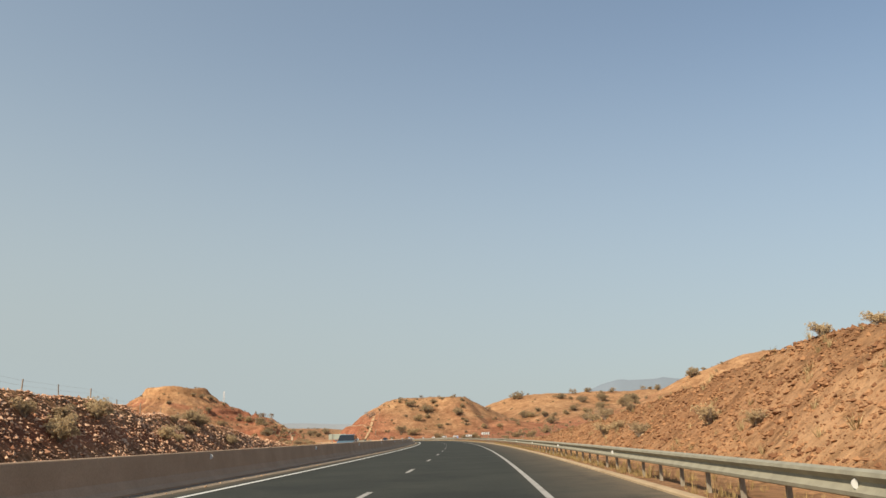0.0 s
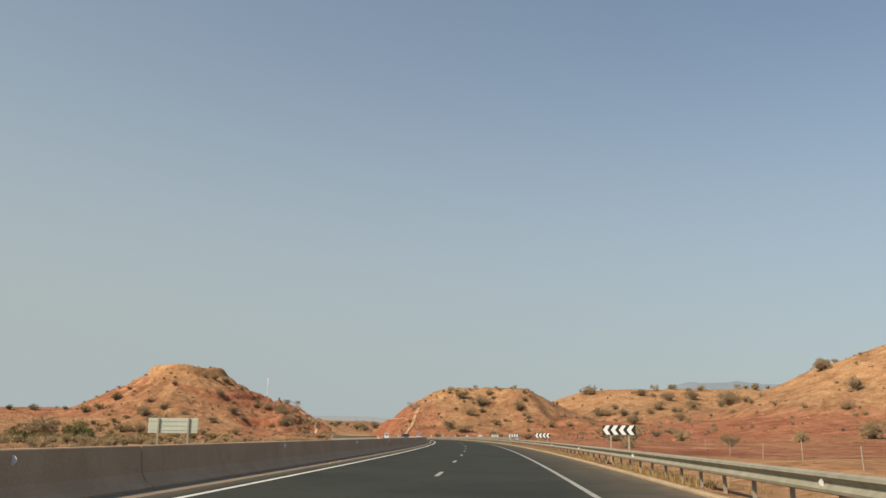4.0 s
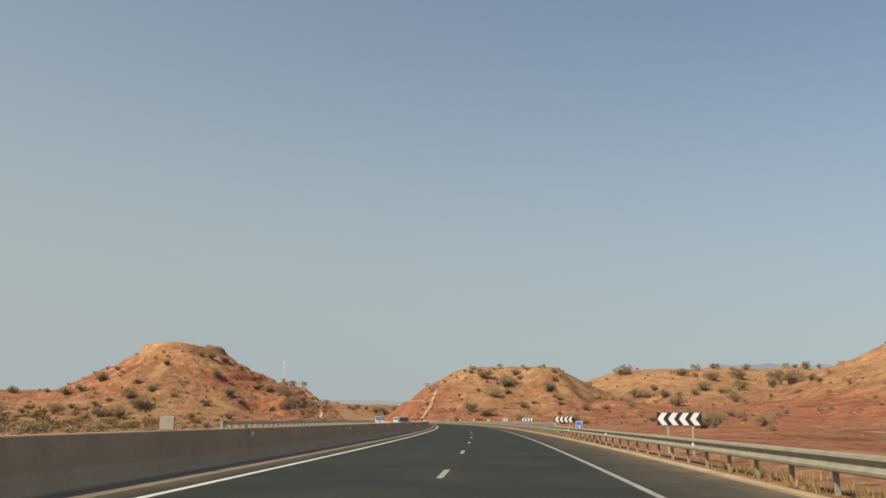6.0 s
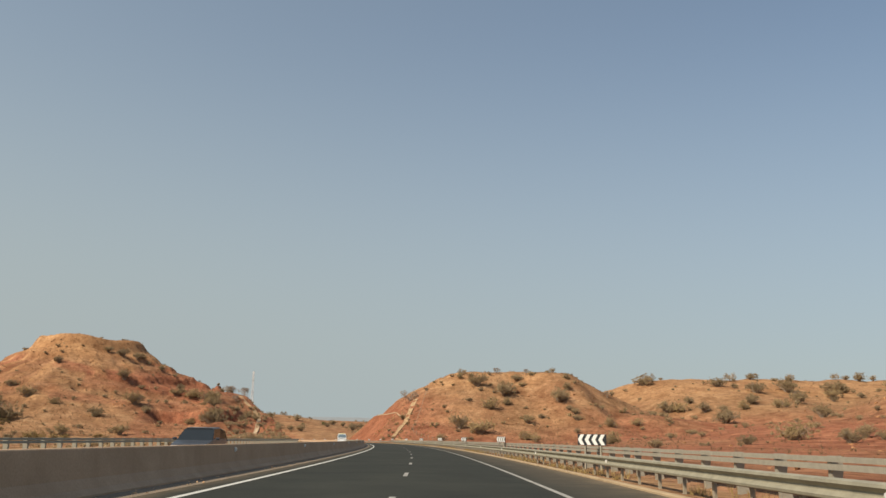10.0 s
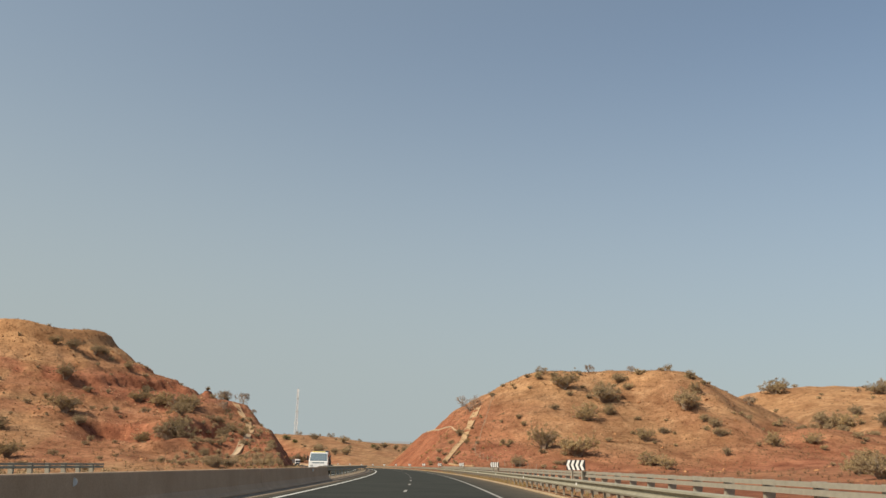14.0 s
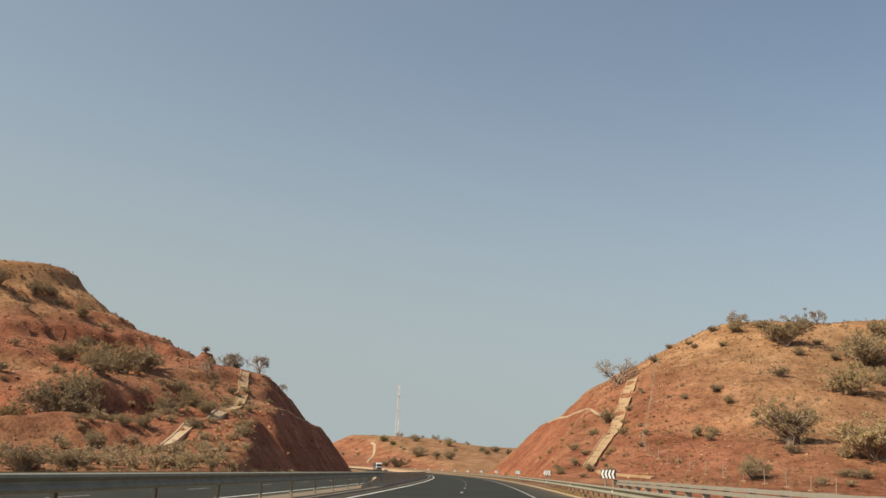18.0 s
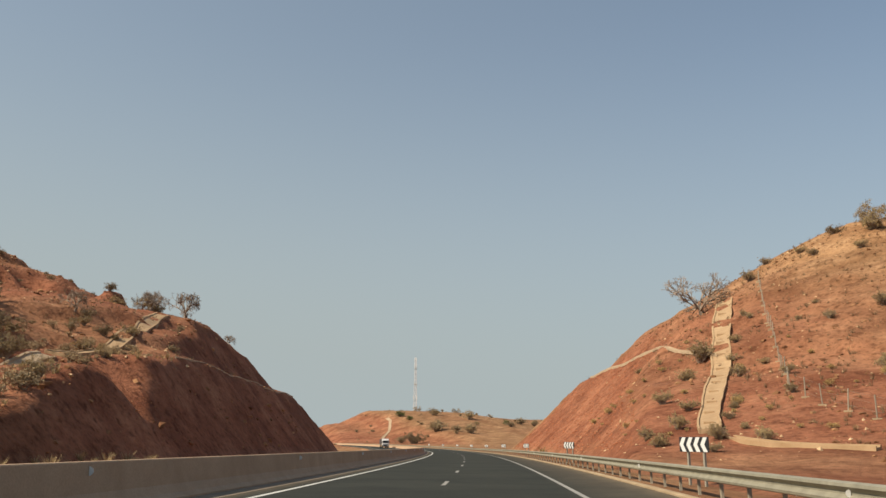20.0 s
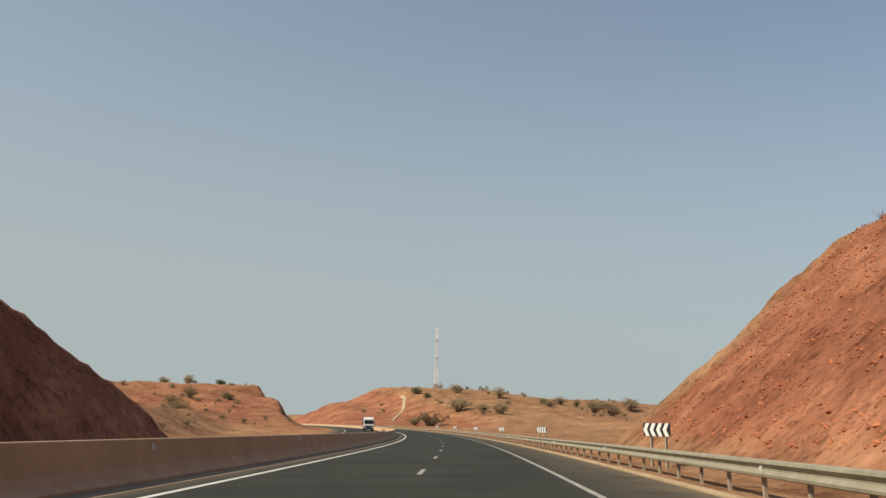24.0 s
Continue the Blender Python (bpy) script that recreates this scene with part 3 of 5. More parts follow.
near_along = np.arange(-100, 1300, 4.0)
structure("gutter", swept("gutter", near_along, [(-5.16, -0.1), (-5.16, 0.035), (-4.62, 0.006), (-4.62, -0.1)], GUTTER),
          "pale concrete gutter along the foot of the median barrier", "gutter")
structure("kerb", swept("kerb", near_along, [(5.68, -0.2), (5.68, 0.04), (5.72, 0.06), (5.86, 0.06), (5.90, 0.02), (5.90, -0.25)], KERB),
          "low cream concrete kerb at the edge of the hard shoulder", "kerb")
structure("verge", swept("verge", near_along, [(5.90, -0.25), (5.90, 0.0), (7.2, -0.03), (8.6, -0.12), (9.4, -0.5), (9.4, -1.1), (7.2, -1.1)], EARTH),
          "narrow strip of dry earth under the guardrail", "verge")

# ------------------------------------------------------------------ median barrier
WALL_PROFILE = [(-6.06, -0.1), (-5.17, -0.1), (-5.17, 0.07), (-5.33, 0.16), (-5.43, 0.33), (-5.49, 0.84), (-5.51, 0.86), (-5.71, 0.86), (-5.73, 0.84), (-5.80, 0.33), (-5.90, 0.16), (-6.06, 0.07)]


def reflector_mesh():
    """A small half-round white plate on a foot, 0.16 m high, that faces the traffic."""
    bm = bmesh.new()
    ring = [(0.0, -0.08)] + [(0.085 * math.cos(a), 0.08 * math.sin(a)) for a in (-1.2, -0.7, -0.2, 0.2, 0.7, 1.2)] + [(0.0, 0.08)]
    front = [bm.verts.new((x, -0.012, z)) for x, z in ring]
    rear = [bm.verts.new((x * 0.9, 0.012, z * 0.9)) for x, z in ring]
    bm.faces.new(front)
    bm.faces.new(rear[::-1])
    for i in range(len(ring)):
        j = (i + 1) % len(ring)
        bm.faces.new((front[j], front[i], rear[i], rear[j]))
    bmesh.ops.recalc_face_normals(bm, faces=bm.faces)
    me = bpy.data.meshes.new("reflector")
    bm.to_mesh(me)
    bm.free()
    me.materials.append(WHITE)
    return me


REFLECTOR = reflector_mesh()


def concrete_barrier(s0, s1, tail=0.0):
    root = tagged(new("concrete_barrier"), "brown concrete median barrier with small white reflectors", "barrier", group="median barrier lengths")
    st = np.linspace(s0, s1, int((s1 - s0) / 2) + 1)
    part("wall", swept("wall", st, WALL_PROFILE, BARRIER), None, root)
    if tail:
        # the end runs down to the ground
        prof = np.array(WALL_PROFILE)
        verts = []
        for s, k in ((s0 - tail, 0.12), (s0 - tail * 0.4, 0.55), (s0, 1.0)):
            x, y, z = at(np.full(len(prof), s), prof[:, 0], np.where(prof[:, 1] > 0, prof[:, 1] * k, prof[:, 1]))
            verts += list(np.stack([x, y, z], -1))
        n = len(prof)
        faces = [(i * n + j, i * n + (j + 1) % n, (i + 1) * n + (j + 1) % n, (i + 1) * n + j) for i in range(2) for j in range(n)]
        faces.append(tuple(range(n - 1, -1, -1)))
        part("end_ramp", mesh_from("end_ramp", verts, faces, PALE_CONCRETE), None, root, "pale sloping concrete end")
    for s in np.arange(math.ceil((s0 - 8) / 16.2) * 16.2 + 8.0, s1 - 1, 16.2):
        r = part("reflector", REFLECTOR, None, root)
        x, y, z = at(s, -5.47, 0.70)
        r.matrix_world = pose(x, y, z, 0, 0, math.degrees(np.interp(s, STATIONS, HEAD)))


for s0 in range(-90, 415, 72):
    concrete_barrier(s0, min(s0 + 71.96, 437.6))
concrete_barrier(546, 620, tail=9.0)
for s0 in range(620, 1200, 80):
    concrete_barrier(s0 + 0.04, s0 + 80)

# ------------------------------------------------------------------ guardrails
def w_beam(o, top, face):
    """Closed W-shaped profile; face is -1 when the waves look to smaller o."""
    front = [(0.0, 0.0), (0.075, -0.025), (0.085, -0.07), (0.012, -0.135), (0.012, -0.175), (0.085, -0.24), (0.075, -0.285), (0.0, -0.31)]
    line = [(o + face * a, top + b) for a, b in front]
    back = [(o + face * (a - 0.006), top + b) for a, b in reversed(front)]
    return line + back


def post_mesh(name, high, deep, wide, web=0.012):
    """A C-shaped steel post standing on the ground."""
    bm = bmesh.new()
    box(bm, -wide / 2, wide / 2, -deep / 2, -deep / 2 + web, -0.6, high)
    box(bm, -wide / 2, wide / 2, deep / 2 - web, deep / 2, -0.6, high)
    box(bm, -wide / 2, -wide / 2 + web, -deep / 2 + web, deep / 2 - web, -0.6, high)
    me = bpy.data.meshes.new(name)
    bm.to_mesh(me)
    bm.free()
    me.materials.append(STEEL)
    return me


POST = post_mesh("post", 0.62, 0.10, 0.06)
MEDIAN_POST = post_mesh("post", 0.88, 0.12, 0.07)


def spacer_mesh():
    bm = bmesh.new()
    box(bm, -0.09, 0.09, -0.05, 0.05, 0.42, 0.58, 0.01)
    me = bpy.data.meshes.new("spacer")
    bm.to_mesh(me)
    bm.free()
    me.materials.append(STEEL)
    return me


SPACER = spacer_mesh()


def guardrail(s0, s1):
    root = tagged(new("guardrail"), "dull galvanised guardrail on closely spaced steel posts beside the hard shoulder", "guardrail", group="shoulder guardrail lengths")
    part("beam", swept("beam", np.linspace(s0, s1, int((s1 - s0) / 2) + 1), w_beam(6.30, 0.67, -1), ZINC), None, root)
    for s in np.arange(s0 + 1.55, s1, 2.0):
        p = part("post", POST, None, root)
        p.matrix_world = stand(s, 6.42, 0.0, random.uniform(-4, 4)) @ pose(0, 0, 0, random.uniform(-1.5, 1.5), random.uniform(-1.5, 1.5), 0)
    for s in np.arange(math.ceil((s0 + 7) / 16.1) * 16.1 - 7, s1, 16.1):
        r = part("reflector", REFLECTOR, None, root)
        r.matrix_world = stand(s, 6.27, 0.515, 0) @ pose(0, 0, 0, 0, 180, 0) @ Matrix.Diagonal((0.8, 1, 0.75, 1))


for s0 in range(-60, 1100, 80):
    guardrail(s0, s0 + 79.99)


def bracket_mesh():
    """A curved plate bracket, broad at the top and drawn back at the foot."""
    bm = bmesh.new()
    outline = [(-0.10, 0.95), (0.12, 0.95), (0.13, 0.70), (0.10, 0.52), (0.16, 0.25), (0.30, -0.4), (-0.02, -0.4), (-0.06, 0.2), (-0.10, 0.5)]
    front = [bm.verts.new((x, -0.07, z)) for x, z in outline]
    rear = [bm.verts.new((x, 0.07, z)) for x, z in outline]
    bm.faces.new(front)
    bm.faces.new(rear[::-1])
    for i in range(len(outline)):
        j = (i + 1) % len(outline)
        bm.faces.new((front[j], front[i], rear[i], rear[j]))
    me = bpy.data.meshes.new("bracket")
    bm.to_mesh(me)
    bm.free()
    me.materials.append(GALV)
    return me


BRACKET = bracket_mesh()


def double_rail(s0, s1, o, spacing, side, slope_end=False):
    """Two box beams, one over the other, on curved brackets."""
    root = tagged(new("parapet_rail"), "two-beam galvanised parapet rail on curved steel brackets along the embankment", "guardrail", group="embankment rails")
    st = np.linspace(s0, s1, int((s1 - s0) / 2) + 1)
    a, b = (o - 0.16, o - 0.06) if side < 0 else (o + 0.06, o + 0.16)
    for z0, z1 in ((0.80, 0.90), (0.655, 0.765)):
        part("beam", swept("beam", st, [(a, z0), (b, z0), (b, z1), (a, z1)], GALV), None, root)
    if slope_end:
        # the near end bends down to the ground in one broad plate
        verts = []
        for s, low, high in ((s0 - 4.2, -0.5, -0.25), (s0 - 1.0, 0.52, 0.78), (s0, 0.655, 0.90)):
            for oo, zz in ((a, low), (b, low), (b, high), (a, high)):
                verts.append([float(v) for v in at(s, oo, zz)])
        faces = [(i * 4 + j, i * 4 + (j + 1) % 4, i * 4 + 4 + (j + 1) % 4, i * 4 + 4 + j) for i in range(2) for j in range(4)] + [(3, 2, 1, 0), (8, 9, 10, 11)]
        part("sloping_end", mesh_from("sloping_end", verts, faces, GALV), None, root)
    for s in np.arange(s0 + 0.4, s1, spacing):
        p = part("bracket", BRACKET, None, root)
        p.matrix_world = stand(s, o, -0.04, 0 if side < 0 else 180)


for i in range(5):
    double_rail(246.3 + i * 58, 304.27 + i * 58, 8.30, 2.45, -1, slope_end=i == 0)
for s0 in range(222, 430, 52):
    double_rail(s0, s0 + 51.99, -17.55, 1.86, 1)


def median_rail(s0, s1):
    root = tagged(new("median_guardrail"), "double-sided galvanised guardrail on steel posts in the median gap", "guardrail", group="median guardrail lengths")
    st = np.linspace(s0, s1, int((s1 - s0) / 2) + 1)
    part("beam", swept("beam", st, w_beam(-5.50, 0.90, 1), ZINC), None, root)
    part("beam", swept("beam", st, w_beam(-6.02, 0.90, -1), ZINC), None, root)
    for s in np.arange(s0 + 1.0, s1, 4.2):
        p = part("post", MEDIAN_POST, None, root)
        p.matrix_world = stand(s, -5.76)
        q = part("spacer", SPACER, None, p)
        q.matrix_world = stand(s, -5.62, 0.24)


median_rail(437.2, 490)
median_rail(490.1, 548)
structure("median_strip", swept("median_strip", np.arange(437.8, 548, 4.0), [(-6.6, -0.2), (-6.6, 0.03), (-4.9, 0.03), (-4.9, -0.2)], GUTTER),
          "dusty concrete strip under the median guardrail", "median")


# ------------------------------------------------------------------ signs
def bars(bm, x0, x1, z0, z1, y, n):
    """A line of plain bars that stands for words too small to read."""
    x = x0
    while x < x1 - 0.02:
        w = random.uniform(0.05, 0.14)
        box(bm, x, min(x + w, x1), y - 0.003, y, z0, z1)
        x += w + 0.03


def square_post(name, parent, x, y, z0, z1, r=0.035, label=""):
    bm = bmesh.new()
    box(bm, x - r, x + r, y - r, y + r, z0, z1, 0.006)
    return part(name, bm, GALV, parent, label)


def chevron_sign(s, low, turn):
    """Black board with four white chevrons that point to the left, on two posts."""
    root = tagged(new("chevron_sign"), "black curve board with four white chevrons on two pale posts", "road sign", group="curve boards")
    bm = bmesh.new()
    box(bm, -0.78, 0.78, 0.0, 0.03, low, low + 0.46, 0.006)
    board = part("board", bm, BLACK, root)
    for i in range(4):
        x = -0.76 + i * 0.376
        bm = bmesh.new()
        w, c, h = 0.202, 0.155, 0.44
        mid = low + 0.01 + h / 2
        outline = [(x, mid), (x + c, low + 0.01 + h), (x + c + w, low + 0.01 + h), (x + w, mid), (x + c + w, low + 0.01), (x + c, low + 0.01)]
        f = [bm.verts.new((a, -0.004, b)) for a, b in outline]
        bk = [bm.verts.new((a, 0.002, b)) for a, b in outline]
        bm.faces.new((f[0], f[5], f[4], f[3]))
        bm.faces.new((f[0], f[3], f[2], f[1]))
        for j in range(6):
            bm.faces.new((f[j], f[(j + 1) % 6], bk[(j + 1) % 6], bk[j]))
        part("chevron", bm, WHITE, board)
    for x in (-0.40, 0.45):
        square_post("post", root, x, 0.07, -0.9, low + 0.45, 0.04)
    root.matrix_world = stand(s, 7.75, 0.0, turn + random.uniform(-2, 2)) @ Matrix.Diagonal((0.92 if s > 290 else 1.0, 1, 1, 1))
    return root


CHEVRONS = [150.2, 194.4, 234.5, 271.8, 308.5, 344.6, 381.8, 420.2, 459.3, 497, 535.6, 571.4, 607.5, 647.2, 683.6, 720.5, 756, 792, 829, 866]
for i, s in enumerate(CHEVRONS):
    chevron_sign(s, 1.2 if i == 0 else 0.95, -16 if s < 290 else -45 if s < 330 else -66)


def text_mesh(words, size, name, mat):
    """Letters in the built-in font, as a mesh that faces -y."""
    curve = bpy.data.curves.new(name, "FONT")
    curve.body, curve.size, curve.extrude = words, size, 0.002
    curve.align_x, curve.align_y = "CENTER", "CENTER"
    ob = bpy.data.objects.new(name, curve)
    scene.collection.objects.link(ob)
    me = bpy.data.meshes.new_from_object(ob.evaluated_get(bpy.context.evaluated_depsgraph_get()))
    bpy.data.objects.remove(ob)
    me.transform(pose(0, 0, 0, 90, 0, 0))
    me.materials.clear()
    me.materials.append(mat)
    return me


def distance_marker(s, o):
    root = tagged(new("distance_marker"), "small blue kilometre plate with white digits on a post", "road sign")
    bm = bmesh.new()
    box(bm, -0.29, 0.29, 0.0, 0.02, 0.62, 1.10, 0.012)
    plate = part("plate", bm, WHITE, root, "white plate edge")
    for z0, z1 in ((0.645, 0.85), (0.865, 1.075)):
        bm = bmesh.new()
        box(bm, -0.265, 0.265, -0.004, 0.004, z0, z1)
        part("panel", bm, BLUE, plate, "blue panel")
    word = part("digits", text_mesh("380", 0.22, "digits", WHITE), None, plate)
    word.matrix_local = pose(0, -0.007, 0.748)
    bm = bmesh.new()
    box(bm, 0.16, 0.21, -0.008, -0.004, 0.93, 1.04)
    part("mark", bm, WHITE, plate)
    square_post("post", root, 0.0, 0.055, -0.9, 1.0, 0.04)
    root.matrix_world = stand(s, o, 0.02, -14) @ Matrix.Diagonal((0.74, 1, 0.94, 1))


distance_marker(216.8, 6.75)


def town_sign(s, o):
    root = tagged(new("distance_sign"), "small blue and white town distance sign standing on the median barrier", "road sign")
    bm = bmesh.new()
    box(bm, -0.27, 0.27, 0, 0.02, 0.87, 1.25, 0.008)
    board = part("board", bm, WHITE, root)
    bm = bmesh.new()
    box(bm, -0.255, 0.255, -0.004, 0.003, 1.055, 1.235)
    panel = part("panel", bm, BLUE, board, "blue upper panel")
    word = part("lettering", text_mesh("CHICHAOUA", 0.083, "lettering", WHITE), None, panel)
    word.matrix_local = pose(0, -0.006, 1.145)
    word = part("lettering", text_mesh("98", 0.15, "lettering", BLACK), None, board)
    word.matrix_local = pose(-0.01, -0.003, 0.962)
    square_post("post", root, -0.15, 0.045, 0.70, 1.15, 0.02)
    square_post("post", root, 0.15, 0.045, 0.70, 1.15, 0.02)
    root.matrix_world = stand(s, o, 0.0, 14)


town_sign(215.6, -5.66)


def marker_plate(s, o):
    root = tagged(new("marker_plate"), "small pale plate seen from behind on the median barrier", "road sign")
    bm = bmesh.new()
    box(bm, -0.15, 0.15, 0, 0.02, 0.87, 1.14, 0.008)
    part("plate", bm, GALV, root)
    square_post("post", root, 0.0, 0.04, 0.70, 1.05, 0.02)
    root.matrix_world = stand(s, o, 0.0, 0)


marker_plate(180.7, -5.65)


def back_board(s, o):
    root = tagged(new("sign_board"), "wide pale board seen from behind on two pale posts", "road sign")
    bm = bmesh.new()
    box(bm, -1.68, 1.68, 0, 0.05, 1.08, 2.10, 0.012)
    board = part("board", bm, BOARD, root)
    for z in (1.3, 1.6, 1.9):
        bm = bmesh.new()
        box(bm, -1.6, 1.6, -0.02, 0.002, z - 0.02, z + 0.02)
        part("stiffener", bm, BOARD, board)
    for x in (-0.98, 1.05):
        bm = bmesh.new()
        box(bm, x - 0.06, x + 0.06, -0.10, -0.02, -1.6, 2.12, 0.01)
        part("post", bm, GALV, root, "pale steel post")
    root.matrix_world = stand(s, o, 0.0, 8)


back_board(167.0, -20.2)


# ------------------------------------------------------------------ stone-lined drains and channels
def ground_line(points, pitch=1.0):
    """Stations along a broken line of road places."""
    out = []
    for (s0, o0), (s1, o1) in zip(points[:-1], points[1:]):
        n = max(2, int(math.hypot(s1 - s0, o1 - o0) / pitch))
        out += [(s0 + (s1 - s0) * i / n, o0 + (o1 - o0) * i / n) for i in range(n)]
    return out + [points[-1]]


DRAIN_PLACES = []


def channel(name, points, width, wall, mat, label, steps=0, lift=0.15, narrow=1.0, silt=None):
    line = ground_line(points)
    DRAIN_PLACES.extend(line[::2])
    arr = np.array(line)
    along_dir = np.gradient(arr, axis=0)
    along_dir /= np.maximum(np.linalg.norm(along_dir, axis=1, keepdims=True), 1e-6)
    across = np.stack([-along_dir[:, 1], along_dir[:, 0]], -1)
    root = tagged(new(name), label, "drain")

    def ground(d):
        z, _ = land(arr[:, 0] + across[:, 0] * d, arr[:, 1] + across[:, 1] * d)
        return np.convolve(np.pad(z, 3, mode="edge"), np.ones(7) / 7, "valid") + lift

    zc = ground(0.0)
    taper = np.linspace(1.0, narrow, len(arr))

    def strip(offsets, part_name, mat):
        k, verts = len(offsets), []
        levels = [0.85 * ground(d) + 0.15 * zc for d, _ in offsets]
        for i in range(len(arr)):
            for j, (d, h) in enumerate(offsets):
                s, o = arr[i] + across[i] * (d * taper[i] * (1 + 0.03 * math.sin(i * 1.3) * (abs(d) > 0.3) + 0.06 * math.sin(i * 0.45 + width)))
                x, y, z = at(s, o, levels[j][i] + h)
                verts.append((float(x), float(y), float(z)))
        faces = [(i * k + j, i * k + (j + 1) % k, (i + 1) * k + (j + 1) % k, (i + 1) * k + j) for i in range(len(arr) - 1) for j in range(k)]
        faces += [tuple(range(k - 1, -1, -1)), tuple((len(arr) - 1) * k + j for j in range(k))]
        part(part_name, mesh_from(part_name, verts, faces, mat), None, root)

    h, rim = width / 2, min(0.11, width * 0.12)
    deep = -0.6 if width > 0.7 else -0.22
    strip([(-h, deep), (h, deep), (h, 0.0), (-h, 0.0)], "bed", silt or mat)
    for d in (-h, h):
        strip([(d - rim, deep), (d + rim, deep), (d + rim, wall), (d - rim, wall)], "side_wall", mat)
    if steps:
        for i in range(2, len(arr) - 1, steps):
            x, y, z = at(arr[i][0], arr[i][1], zc[i])
            bm = bmesh.new()
            box(bm, -h * 0.52 * taper[i], h * 0.52 * taper[i], -0.16, 0.16, -0.5, 0.13, 0.03)
            st = part("step", bm, mat, root)
            turn = math.atan2(along_dir[i][1], along_dir[i][0])
            st.matrix_world = pose(float(x), float(y), float(z), 0, 0, math.degrees(np.interp(arr[i][0], STATIONS, HEAD)) - math.degrees(turn))
    return root


channel("stepped_spillway", [(657.0, 36.6), (644.5, 31.6), (634.6, 28.0), (628.4, 25.9), (614.6, 20.7), (606.0, 17.7), (600.8, 16.3)], 2.15, 0.10, TAN_CONCRETE,
        "silted tan concrete spillway stepping down the red cutting", 4, 0.16, 0.62)
channel("toe_drain", [(598.6, 16.9), (596.6, 17.2), (594.6, 18.2), (590.0, 22.0)], 0.55, 0.10, TAN_CONCRETE, "tan concrete drain at the foot of the spillway", 0, 0.12)
channel("berm_drain", [(631.4, 26.6), (636.7, 25.6), (644, 25.2), (657, 24.9), (674, 24.8), (690, 24.9), (697, 25.2)], 0.22, 0.10, PALE_CONCRETE, "thin pale concrete drain along the ledge of the cutting", 0, 0.2)
channel("stepped_spillway", [(666, -44.0), (650.5, -41.0), (638, -38.0), (622, -35.6), (615, -35.4)], 1.6, 0.12, TAN_CONCRETE, "pale-rimmed concrete spillway with a silted bed below the flat-topped hill", 0, 0.2, 1.0, TAN_CONCRETE)
channel("slope_drain", [(614, -35.5), (603, -35.2), (596.5, -35.6), (590.5, -36.3)], 1.3, 0.12, PALE_CONCRETE, "pale concrete drain across the red foot slope", 0, 0.32)
channel("berm_drain", [(634, -31.3), (657, -31.25), (672, -31.2), (690, -31.2), (708.5, -31.1)], 0.10, 0.04, PALE_CONCRETE, "thin pale drain along the shaded ledge of the cutting", 0, 0.12)
channel("stepped_spillway", [(1200.8, 71.9), (1191, 71), (1167, 61), (1152, 51.6), (1139, 45.5)], 1.9, 0.3, PALE_CONCRETE, "pale concrete spillway on the hill below the mast")


# ------------------------------------------------------------------ mast
def lattice_mast(s, o, high):
    root = tagged(new("radio_mast"), "tall grey lattice radio mast with antennas on the far hill", "mast")
    half = [2.0, 0.75]
    corner = [(math.cos(a), math.sin(a)) for a in (math.pi / 2, math.pi * 7 / 6, math.pi * 11 / 6)]

    def knot(i, z):
        w = half[0] + (half[1] - half[0]) * min(z / (high * 0.8), 1)
        return Vector((corner[i][0] * w, corner[i][1] * w, z))

    levels = [high * i / 14 for i in range(15)]
    for i in range(3):
        bm = bmesh.new()
        for a, b in zip(levels[:-1], levels[1:]):
            tube(bm, knot(i, a), knot(i, b), 0.30, 0.30, 5)
        part("leg", bm, MAST_PAINT, root)
    for a, b in zip(levels[:-1], levels[1:]):
        bm = bmesh.new()
        for i in range(3):
            j = (i + 1) % 3
            tube(bm, knot(i, a), knot(j, b), 0.12, 0.12, 4)
            tube(bm, knot(j, a), knot(i, b), 0.12, 0.12, 4)
            tube(bm, knot(i, b), knot(j, b), 0.12, 0.12, 4)
        part("bracing", bm, MAST_PAINT, root)
    for z, w in ((high * 0.53, 1.5), (high * 0.80, 1.2)):
        bm = bmesh.new()
        box(bm, -w, w, -w, w, z, z + 0.3, 0.05)
        part("platform", bm, GALV, root, "grey steel platform")
    for z in (high * 0.30, high * 0.86):
        for i in range(3):
            q = knot(i, z)
            bm = bmesh.new()
            box(bm, q.x * 1.3 - 0.25, q.x * 1.3 + 0.25, q.y * 1.3 - 0.2, q.y * 1.3 + 0.2, z - 1.6, z + 1.6, 0.05)
            part("antenna", bm, WHITE, root, "white panel antenna")
    for i in range(3):
        p = knot(i, high - 2.0)
        bm = bmesh.new()
        box(bm, p.x * 1.4 - 0.22, p.x * 1.4 + 0.22, p.y * 1.4 - 0.15, p.y * 1.4 + 0.15, high - 3.4, high - 0.4, 0.05)
        part("antenna", bm, WHITE, root, "white panel antenna")
    bm = bmesh.new()
    tube(bm, (0, 0, high), (0, 0, high + 2.4), 0.08, 0.03, 6)
    part("lightning_rod", bm, GALV, root)
    x, y, z = at(s, o, height(s, o) - 0.3)
    root.matrix_world = pose(float(x), float(y), float(z))


lattice_mast(1294.0, 144.7, 54.0)

